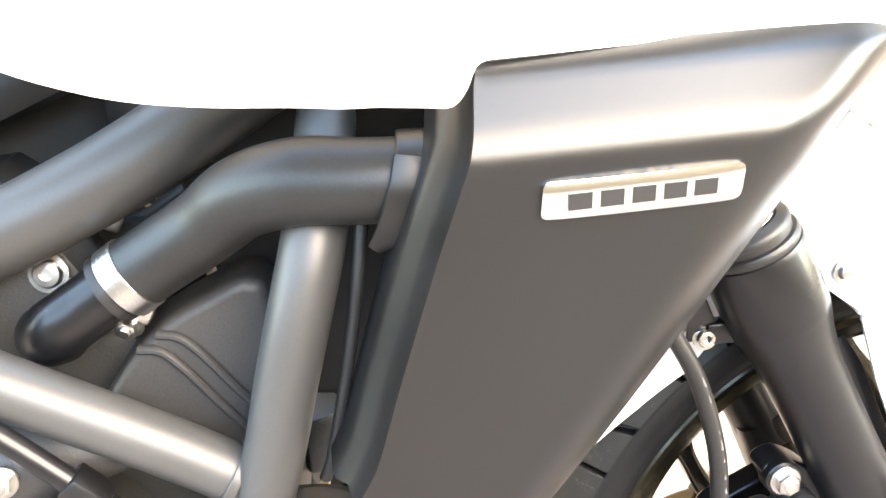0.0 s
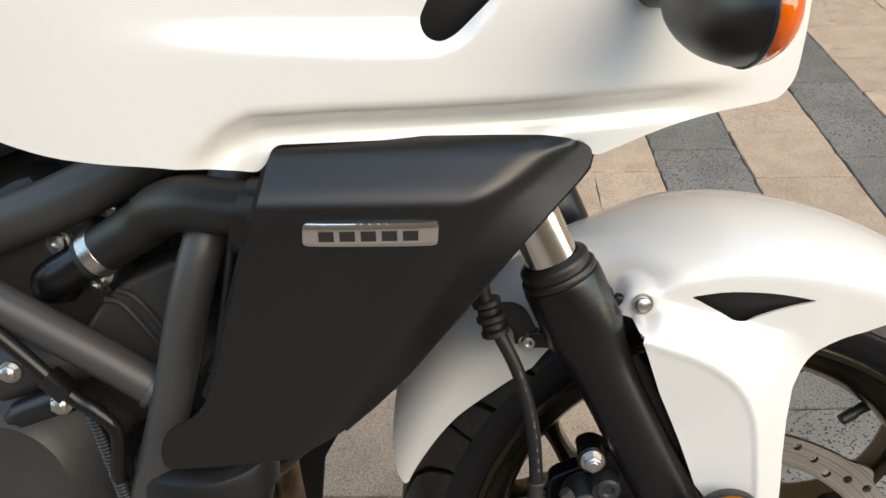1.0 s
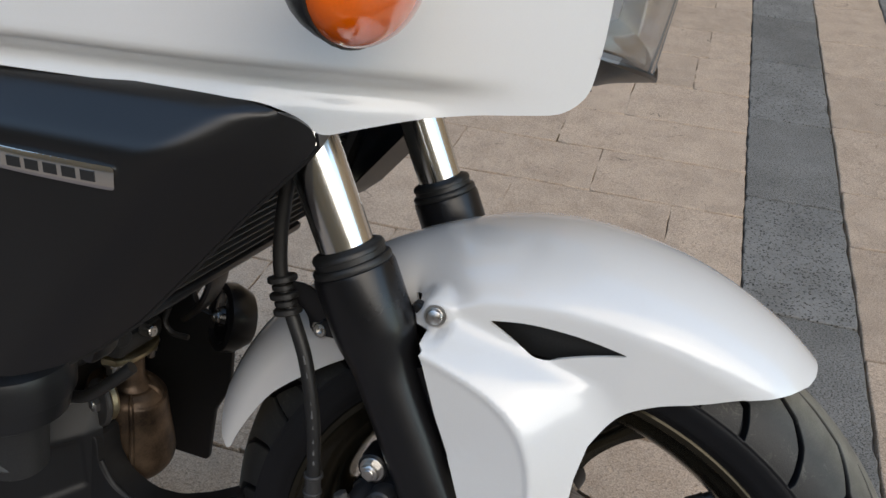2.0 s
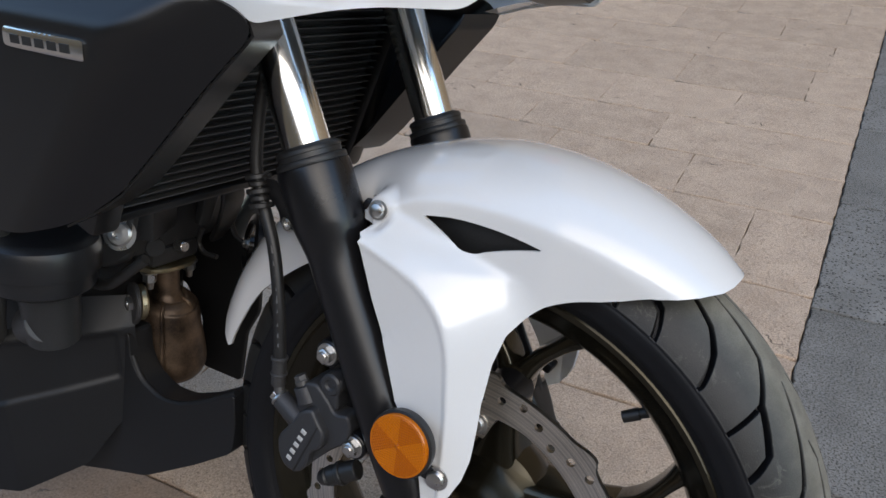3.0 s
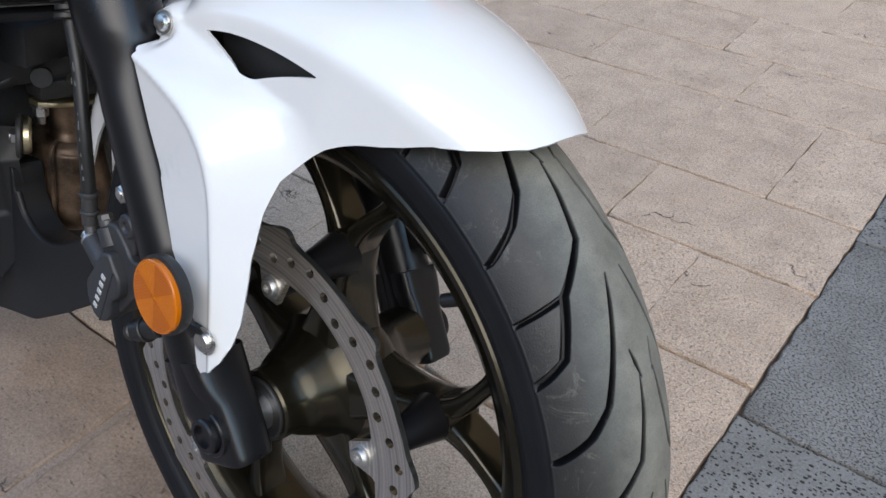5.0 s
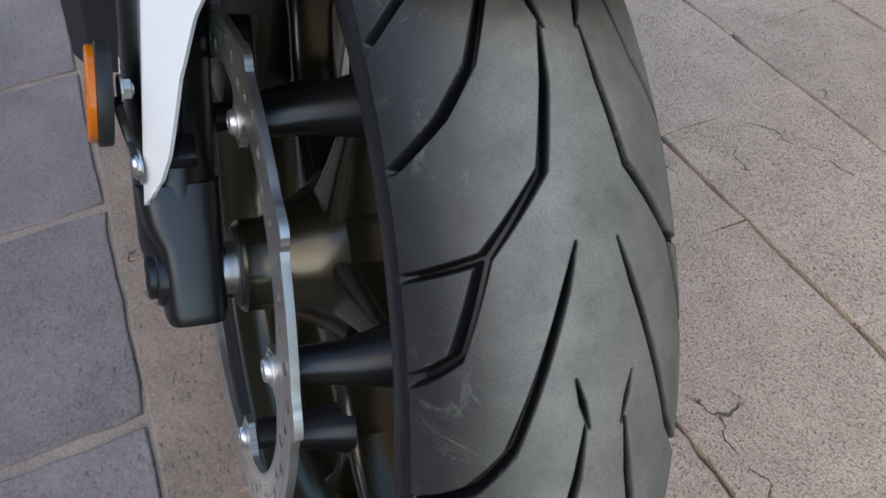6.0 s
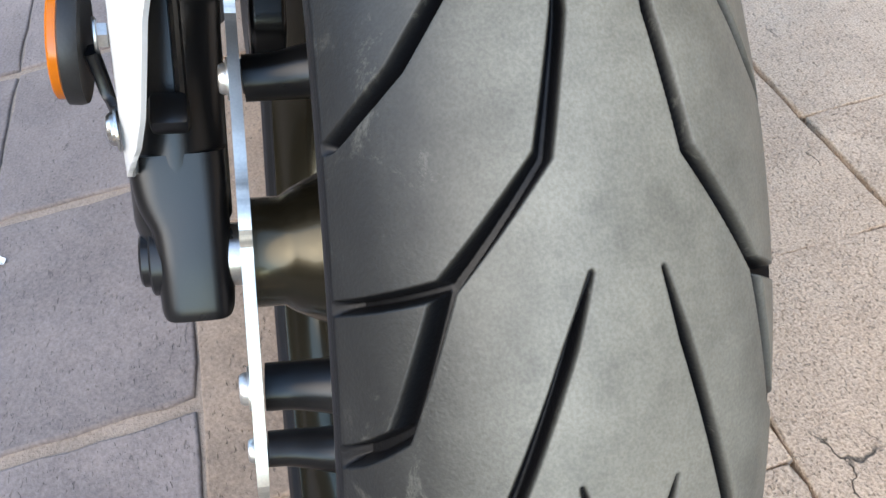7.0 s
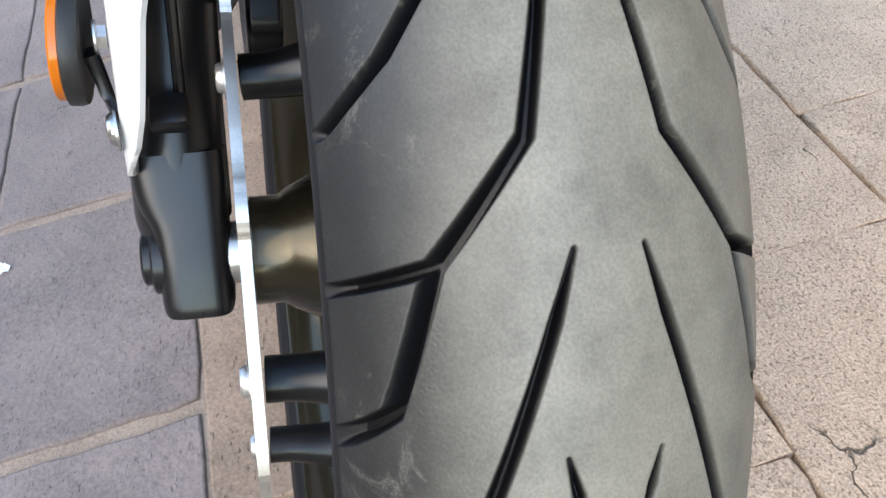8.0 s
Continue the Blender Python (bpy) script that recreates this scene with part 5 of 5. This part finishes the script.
part("connector", block((-0.512, -0.098, 0.352), (0.014, 0.010, 0.010), 0.002, (0, 30, 20)), STEEL, engine)
# coloured dull black for the shade in the gaps around it
part("throttle_body", join_geo(block((-0.58, -0.06, 0.41), (0.20, 0.14, 0.03), 0.01, (0, -22, 0)), block((-0.50, -0.075, 0.325), (0.07, 0.04, 0.05), 0.01)), DULL_PLASTIC, engine)
part("lower_cover", revolve([(0.0001, 0.0), (0.040, 0.001), (0.0475, 0.006), (0.0490, 0.014), (0.0490, 0.022), (0.0530, 0.0235), (0.0535, 0.026), (0.0535, 0.046), (0.0515, 0.052), (0.0460, 0.056), (0.0400, 0.057), (0.0001, 0.058)], (-0.428, -0.166, 0.134), (0, 0, 1), 48), COVER_BLACK, engine, "glossy black round engine cover under the shroud")
part("cover_neck", rod((-0.440, -0.150, 0.070), (-0.436, -0.156, 0.136), 0.026, 0.030, 36), ENGINE_BLACK, engine)
part("cover_bolt", hex_bolt((-0.4660, -0.178, 0.1360), (-0.6, -0.8, 0.1), 0.0075, 0.007), STEEL, engine)
part("starter_nose", rod((-0.47, -0.15, 0.075), (-0.43, -0.165, 0.095), 0.022, 0.020), CAST, engine)
part("head_casting", join_geo(block((-0.48, 0.0, 0.175), (0.10, 0.22, 0.09), 0.012), block((-0.468, -0.085, 0.205), (0.05, 0.06, 0.05), 0.01), block((-0.455, 0.05, 0.205), (0.05, 0.06, 0.05), 0.01)), ENGINE_BLACK, engine)
part("engine_bolt", bolt_head((-0.3850, -0.1110, 0.1870), (0.40, -0.88, 0.25), 0.0125), STEEL, engine, "large bright mounting bolt")
part("bolt_bracket", sweep([(-0.3960, -0.1020, 0.1720), (-0.3900, -0.1040, 0.1880), (-0.3870, -0.1000, 0.2030), (-0.3800, -0.0920, 0.2250)], [(0.011, 0.006), (0.016, 0.006), (0.013, 0.006), (0.006, 0.005)], 16, power=0.6), ENGINE_BLACK, engine)
part("head_cover", block((-0.4255, -0.0340, 0.1800), (0.034, 0.066, 0.042), 0.006, (0, 0, 24)), ENGINE_BLACK, engine)
part("cover_strap", sweep([(-0.3980, 0.0290, 0.2180), (-0.3985, 0.0290, 0.2080), (-0.4040, 0.0285, 0.1900), (-0.4100, 0.0260, 0.1600)], [(0.0125, 0.006), (0.0125, 0.006), (0.0115, 0.006), (0.009, 0.005)], 16, up=(1, 0, 0), power=0.5), ENGINE_BLACK, engine)
part("drain_hose", tube([(-0.4650, -0.1000, 0.1450), (-0.4450, -0.0800, 0.1350), (-0.4380, -0.0620, 0.1370), (-0.4400, -0.0480, 0.1480)], 0.0085, 18), RUBBER, engine)
part("port_plug", rod((-0.4480, -0.0189, 0.1380), (-0.4250, -0.0300, 0.1400), 0.0120, 0.0110, 24), ENGINE_BLACK, engine)

# ---- exhaust header ----
BULB = [(-0.4430, 0.108, 0.0175), (-0.4440, 0.092, 0.0178), (-0.4450, 0.0740, 0.0195), (-0.4455, 0.0700, 0.0270), (-0.4460, 0.0660, 0.0370), (-0.4470, 0.0600, 0.0420), (-0.4480, 0.048, 0.0440), (-0.4490, 0.034, 0.0455),
        (-0.4510, 0.016, 0.0490), (-0.4530, -0.002, 0.0520), (-0.4540, -0.020, 0.0520), (-0.4540, -0.036, 0.0430), (-0.4540, -0.046, 0.0200)]


def bulb_y(z):
    """The header leans inwards as it goes down."""
    return np.interp(z, [-0.01, 0.06, 0.11], [0.0085, 0.0020, 0.0])


header = part("exhaust_header", sweep([(x, bulb_y(z), z) for x, z, r in BULB], [(r, r * 0.86) for x, z, r in BULB], 44, n=6), EXHAUST, bike, "heat-browned steel exhaust header")
part("rear_lobe", sweep([(-0.4600, -0.0080, 0.0520), (-0.4620, -0.0110, 0.0440), (-0.4640, -0.0140, 0.0250), (-0.4660, -0.0120, 0.0020), (-0.4660, -0.0060, -0.0200), (-0.4660, 0.0, -0.0330)], [(0.014, 0.014), (0.027, 0.027), (0.0375, 0.0375), (0.0400, 0.0400), (0.033, 0.033), (0.016, 0.016)], 36, n=6), EXHAUST, header)
part("outlet_pipe", tube([(-0.450, 0.004, -0.006), (-0.500, 0.010, -0.016), (-0.56, 0.02, -0.02)], [0.040, 0.034, 0.030], 32), EXHAUST, header)
for w in (-0.55, 0.75):
    # weld seams run down the bulb's front
    part("seam", tube([(x + r * math.cos(w) * 0.985, bulb_y(z) - r * 0.86 * math.sin(w + 0.35) * 0.985, z) for x, z, r in BULB[3:-1]], [0.0012] + [0.0024] * 7 + [0.0012], 10), EXHAUST, header)
part("flange", sweep([(-0.4375, -0.0345, 0.1105), (-0.4395, -0.014, 0.1090), (-0.4415, 0.018, 0.1070), (-0.4435, 0.0405, 0.1050)], [(0.0085, 0.0036), (0.0185, 0.0036), (0.0185, 0.0036), (0.0085, 0.0036)], 16, up=(0, 0, 1), power=0.5), GOLD, header, "yellowish exhaust flange")
part("flange_seat", block((-0.4450, 0.003, 0.1240), (0.036, 0.070, 0.022), 0.006), ENGINE_BLACK, header)
for x, y, z in ((-0.4380, -0.0270, 0.1080), (-0.4450, 0.0395, 0.1020)):
    part("flange_nut", join_geo(rod((x, y, z), (x, y, z - 0.003), 0.0098), hexagon((x, y, z - 0.003), (0, 0, -1), 0.0078, 0.011), rod((x, y, z - 0.013), (x, y, z - 0.022), 0.0046, 0.0040)), STEEL, header)
part("stud", rod((-0.4260, 0.0020, 0.1350), (-0.4110, 0.0000, 0.1372), 0.0058), STEEL, header)
part("sensor_wire", tube([(-0.4148, 0.03, 0.1506), (-0.4200, 0.03, 0.1336), (-0.4115, 0.03, 0.1225), (-0.3919, 0.03, 0.1220)], 0.0030, 10), RUBBER, header)
part("collar", ring((-0.4270, -0.0440, 0.0795), (-0.45, -0.89, 0.05), 0.010, 0.0200, 0.010, 32), GOLD, header)
part("collar_washer", ring((-0.4310, -0.0520, 0.0792), (-0.45, -0.89, 0.05), 0.006, 0.0235, 0.006, 32), CAST, header)
part("collar_bolt", hex_bolt((-0.4325, -0.0550, 0.0792), (-0.45, -0.89, 0.05), 0.0085, 0.006), STEEL, header)

# ---- radiator and horn ----
RT, RB = V3(-0.250, 0, 0.450), V3(-0.322, 0, 0.236)
radiator = part("radiator", block(tuple((RT + RB) / 2 - V3(0.022, 0, 0)), (0.020, 0.34, 0.225), 0.003, (0, 18, 0)), ENGINE_BLACK, bike, "black radiator with fine horizontal fins")
fin = block((0, 0, 0), (0.012, 0.330, 0.0013), 0.0004)
shared = None
for i in range(26):
    p = RT + (RB - RT) * (i + 0.5) / 26 + V3(-0.006, 0, 0)
    if shared is None:
        shared = part("fin", fin, FRAME_PAINT, radiator)
        shared.location = tuple(p)
    else:
        f = new("fin", shared.data)
        f.parent, f.location = radiator, tuple(p)
for s in (-1, 1):
    part("side_tank", block(tuple((RT + RB) / 2 + V3(-0.012, s * 0.182, 0)), (0.040, 0.030, 0.245), 0.006, (0, 18, 0)), BLACK_PLASTIC, radiator)
# black slab added to darken the gaps behind the frame tubes
part("gap_slab", slab(rounded([(-0.300, 0.470), (-0.450, 0.470), (-0.470, 0.380), (-0.440, 0.250), (-0.360, 0.240)], 0.01), -0.120, -0.100), DULL_PLASTIC, radiator, bevel=0.004)
part("lower_rail", block((-0.3330, -0.02, 0.2330), (0.024, 0.300, 0.010), 0.005, (0, 18, 0)), BLACK_PLASTIC, radiator)
part("hanger", sweep([(-0.4100, 0.046, 0.2250), (-0.4180, 0.042, 0.2050), (-0.4230, 0.040, 0.1800), (-0.4240, 0.040, 0.1580)], [(0.003, 0.014), (0.003, 0.014), (0.003, 0.012), (0.003, 0.010)], 12, power=0.5), BLACK_PLASTIC, radiator)
part("clip_pipe", tube([(-0.4281, -0.12, 0.1266), (-0.3931, -0.12, 0.1330), (-0.3661, -0.118, 0.1536), (-0.3485, -0.112, 0.1705)], 0.0055, 14), RUBBER, radiator)
part("stay", sweep([(-0.336, -0.010, 0.232), (-0.338, -0.004, 0.212), (-0.358, 0.008, 0.180), (-0.392, 0.028, 0.147)], [(0.004, 0.015), (0.004, 0.015), (0.004, 0.012), (0.004, 0.008)], 12, power=0.5), BLACK_PLASTIC, radiator)
HORN_AXIS = V3(-0.62, -0.76, 0.20)
horn = part("horn", revolve([(0.0001, 0.020), (0.010, 0.0205), (0.012, 0.016), (0.026, 0.016), (0.030, 0.020), (0.0375, 0.018), (0.038, 0.004), (0.030, -0.012), (0.012, -0.02)], (-0.376, 0.094, 0.122), HORN_AXIS, 40), BLACK_PAINT, bike, "round black horn")
part("centre_nut", hex_bolt(V3(-0.376, 0.094, 0.122) + HORN_AXIS * 0.020, HORN_AXIS, 0.0055, 0.004), STEEL, horn)

# ---- belly pan ----
lip = [(-0.4270, 0.0500), (-0.4260, 0.0200), (-0.4120, -0.0030), (-0.3850, -0.0160), (-0.3550, -0.0140), (-0.3200, 0.0010), (-0.2900, 0.0190), (-0.2720, 0.0300)]
keel = [(-0.2700, -0.0100), (-0.2740, -0.0430), (-0.3300, -0.0820), (-0.3800, -0.1130), (-0.4060, -0.1290), (-0.4700, -0.1480), (-0.5550, -0.1750), (-0.75, -0.20), (-0.76, -0.05), (-0.56, 0.03)]
belly = part("belly_pan", slab(rounded(lip + keel, 0.010, 4), -0.068, -0.034), DULL_PLASTIC, bike, "matte black plastic belly pan under the engine", bevel=0.008)
part("inner_guard", slab(rounded([(-0.375, 0.112), (-0.378, 0.035), (-0.397, 0.0), (-0.405, -0.07), (-0.468, -0.07), (-0.472, 0.0), (-0.50, 0.04), (-0.60, 0.06), (-0.60, 0.20), (-0.45, 0.20), (-0.42, 0.125)], 0.006), 0.088, 0.096), DULL_PLASTIC, belly, bevel=0.002)
part("lip", tube([(x, -0.064, z) for x, z in lip[1:]], 0.0035, 12), DULL_PLASTIC, belly)


def side_cover_y(x, z):
    y = np.interp(x, [-0.75, -0.60, -0.53, -0.48, -0.45, -0.435, -0.426], [0.190, 0.182, 0.160, 0.120, 0.090, 0.074, 0.060])
    ridge = np.interp(x, [-0.60, -0.48, -0.427], [0.028, 0.046, 0.055])
    y = y - 0.10 * max(0.0, ridge - z) - 0.75 * max(0.0, z - ridge)
    rim = min(ridge - 0.003 - z, z + 0.012 - 0.37 * (x + 0.441), (-0.436 - x) * 1.4)
    return y - 0.005 * ease(0.0, 0.007, rim)


cover_line = [(-0.426, 0.080), (-0.426, -0.010), (-0.436, -0.060), (-0.470, -0.125), (-0.53, -0.165), (-0.70, -0.19), (-0.72, 0.05), (-0.60, 0.048), (-0.535, 0.046), (-0.513, 0.054), (-0.498, 0.080), (-0.470, 0.085), (-0.436, 0.087)]
cover = part("side_cover", patch(rounded(cover_line, 0.008, 4), [], 0.0032, lambda x, z: (x, -side_cover_y(x, z), z)), DULL_PLASTIC, belly, sharp=60, solid=-0.003)
# ---- paving ----
TURN = radians(2.2)
ground = tagged(new("ground", bpy.data.meshes.new("ground")), "sandy mortar bed under the stone paving", "ground", kind="structure")
g = 400.0
ground.data.from_pydata([(-g, -g, -0.018), (g, -g, -0.018), (g, g, -0.018), (-g, g, -0.018)], [], [(0, 1, 2, 3)])
ground.data.materials.append(MORTAR)


TURN_M = Matrix.Rotation(TURN, 4, "Z")
part("mortar_fill", block((-0.83, -0.455, -0.0220), (2.12, 0.96, 0.034), 0.001), MORTAR, ground, "pale sandy mortar between the stones", at=TURN_M)


def stone(x0, x1, y0, y1, mat, rng, tight=False, ragged=False):
    """One paving stone with uneven, eased edges; a tight one butts against its neighbours in the row, a ragged one has chipped edges."""
    cx, cy = (x0 + x1) / 2, (y0 + y1) / 2
    hx, hy = (x1 - x0) / 2, (y1 - y0) / 2
    edge = []
    for a, b in (((-1, -1), (1, -1)), ((1, -1), (1, 1)), ((1, 1), (-1, 1)), ((-1, 1), (-1, -1))):
        k = 22 if ragged else 8
        for i in range(k):
            t = i / k
            px, py = a[0] + (b[0] - a[0]) * t, a[1] + (b[1] - a[1]) * t
            w = 0.0018 if i else 0.0030
            if ragged:
                chip = 0.0030 * rng.random() + rng.choice((0.0, 0.0, 0.0, 0.003))
                edge.append((px * (hx - chip), py * (hy - chip * 0.6)))
            else:
                edge.append((px * hx + rng.uniform(-w, w), py * hy + rng.uniform(-w, w)))
    n = len(edge)
    tilt = (rng.uniform(-0.003, 0.003), rng.uniform(-0.003, 0.003))
    verts, faces = [], []
    for inset, z in ((0.0, -0.03), (0.0, -0.0028), (0.0009, -0.0007), (0.0030, 0.0)):
        for x, y in edge:
            q = (x * (1 - (0.35 if tight else 1.0) * inset / hx), y * (1 - inset / hy))
            verts.append((*q, z + tilt[0] * q[0] + tilt[1] * q[1] - 0.0006))
    for r in range(3):
        faces += [(r * n + i, r * n + (i + 1) % n, (r + 1) * n + (i + 1) % n, (r + 1) * n + i) for i in range(n)]
    faces.append(tuple(range(3 * n, 4 * n)))
    me = bpy.data.meshes.new("paving_stone")
    me.from_pydata(verts, [], faces)
    me.polygons.foreach_set("use_smooth", [True] * (len(me.polygons) - 1) + [False])
    me.materials.append(mat)
    ob = new("paving_stone", me)
    ob.parent = ground
    c, s = math.cos(TURN), math.sin(TURN)
    ob.matrix_basis = Matrix.Translation((cx * c - cy * s, cx * s + cy * c, 0)) @ Matrix.Rotation(TURN, 4, "Z")
    return ob


def lay_paving():
    rng = random.Random(7)
    rows = [-0.93, -0.69, -0.450, -0.208, 0.030, 0.260, 0.487, 0.712, 0.910, 1.205, 1.415, 1.632, 1.870, 2.125, 2.37, 2.62, 2.87, 3.12, 3.37, 3.62, 3.87, 4.12]
    B0, B1, B2, B3 = 0.2255, 0.4385, 0.670, 0.865
    for k, (y0, y1) in enumerate(zip(rows, rows[1:])):
        mauve = y1 < -0.1
        first = {3: -0.394, 4: -0.30, 5: -0.135, 6: -0.31, 7: -0.12, 8: -0.29, 9: -0.115, 10: -0.233, 11: -0.09, 12: -0.288}.get(k, -0.163 if y0 < 0 else (-0.08, -0.26)[k % 2])
        xs = [B0]
        x = first
        while x > -1.9:
            xs.append(x + (rng.uniform(-0.012, 0.012) if len(xs) > 2 else 0))
            x -= 0.352
        if first < -0.25:
            xs.insert(1, first + 0.36)
        for a, b in zip(xs[1:], xs):
            gap = 0.0085 if y1 < 0.04 else 0.0002
            stone(a + gap, b - gap, y0 + 0.0024, y1 - 0.0024, PURPLE_STONE if mauve else SHADED_BROWN_STONE if k == 3 else PINK_STONE, rng, y1 >= 0.04)
    cuts = [-0.86, -0.43, 0.010, 0.435, 0.880, 1.310, 1.740, 2.170, 2.60, 3.03, 3.46, 3.89]
    for k, (y0, y1) in enumerate(zip(cuts, cuts[1:])):
        stone(B0 + 0.001, B1 - 0.001, y0 + 0.001, y1 - 0.001, (PITTED_STONE, GREY_STONE)[k % 2], rng, ragged=True)
        stone(B2 + 0.001, B3 - 0.001, y0 - 0.046, y1 - 0.048, (GREY_STONE, PITTED_STONE)[k % 2], rng, ragged=True)
    cuts = [-0.55, -0.18, 0.20, 0.43, 0.80, 1.170, 1.400, 1.755, 2.140, 2.42, 2.80, 3.20, 3.5, 3.9]
    for y0, y1 in zip(cuts, cuts[1:]):
        stone(B1 + 0.002, B2 - 0.002, y0 + 0.002, y1 - 0.002, PINK_STONE, rng)
    for y0, y1 in zip(rows[6:], rows[7:]):
        x = B3
        off = rng.uniform(0.1, 0.35)
        while x < 2.3:
            stone(x + 0.002, x + off - 0.002, y0 + 0.002, y1 - 0.002, PINK_STONE, rng)
            x += off
            off = 0.352


lay_paving()
litter = tagged(new("paper_scrap", bpy.data.meshes.new("paper_scrap")), "crumpled scrap of white paper on the paving", "litter")
_rng = random.Random(3)
lv = [((i - 2) * 0.0055 + _rng.uniform(-0.0016, 0.0016), (j - 2) * 0.0045 + _rng.uniform(-0.0016, 0.0016), 0.0005 + _rng.choice((0.0, 0.002, 0.006)) * (0.4 if i in (0, 4) or j in (0, 4) else 1)) for i in range(5) for j in range(5)]
litter.data.from_pydata(lv, [], [(i * 5 + j, i * 5 + j + 1, i * 5 + j + 6, i * 5 + j + 5) for i in range(4) for j in range(4) if (i, j) not in ((0, 3), (3, 0))])
litter.data.materials.append(PAPER)
litter.matrix_basis = pose(-0.427, -0.449, -0.001, 0, 0, 30)

# ---- dry leaf and twig crumbs beside the wheel ----
crumb = tagged(new("dry_twig", bpy.data.meshes.new("dry_twig")), "small dark dry twig with leaf crumbs on the paving", "litter")
_rng = random.Random(11)
cv, cf = [], []
for i in range(9):
    x, y = -0.012 + 0.003 * i + _rng.uniform(-0.002, 0.002), _rng.uniform(-0.004, 0.004)
    a, w = _rng.uniform(-0.5, 0.9), _rng.uniform(0.0025, 0.0055)
    k = len(cv)
    for u, v, z in ((-w, -w * 0.3, 0.0), (w, -w * 0.3, 0.0), (w * 0.7, w * 0.4, 0.0), (-w * 0.8, w * 0.35, 0.0), (0.0, 0.0, 0.0028)):
        cv.append((x + u * math.cos(a) - v * math.sin(a), y + u * math.sin(a) + v * math.cos(a), z))
    cf += [(k, k + 1, k + 4), (k + 1, k + 2, k + 4), (k + 2, k + 3, k + 4), (k + 3, k, k + 4), (k + 3, k + 2, k + 1, k)]
crumb.data.from_pydata(cv, [], cf)
crumb.data.materials.append(material("dry_leaf", (0.030, 0.022, 0.015), 0.8, 0, 0.3, 80, 900))
crumb.matrix_basis = pose(0.080, 0.166, -0.0004, 0, 0, 12)

# ---- plain walls added out of view on both sides to shape light and reflections ----
PLASTER = material("ochre_plaster", (0.30, 0.21, 0.13), 0.9, 0, 0.2, 1.5, 60, 0.002)
for name, y, h, label in (("unseen_wall_south", -9.0, 5.5, "plain ochre wall added out of view to shape light and reflections"), ("unseen_wall_north", 6.6, 9.0, "plain ochre wall added out of view beyond the paving to block sky light")):
    w = tagged(new(name, bpy.data.meshes.new(name)), label, "wall", kind="structure")
    y2 = y + math.copysign(0.4, y)
    w.data.from_pydata([(x, q, z) for z in (-0.05, h) for q in (y, y2) for x in (-40, 40)], [], [(0, 1, 5, 4), (2, 3, 7, 6), (4, 5, 7, 6), (0, 2, 6, 4), (1, 3, 7, 5), (0, 1, 3, 2)])
    w.data.materials.append(PLASTER)
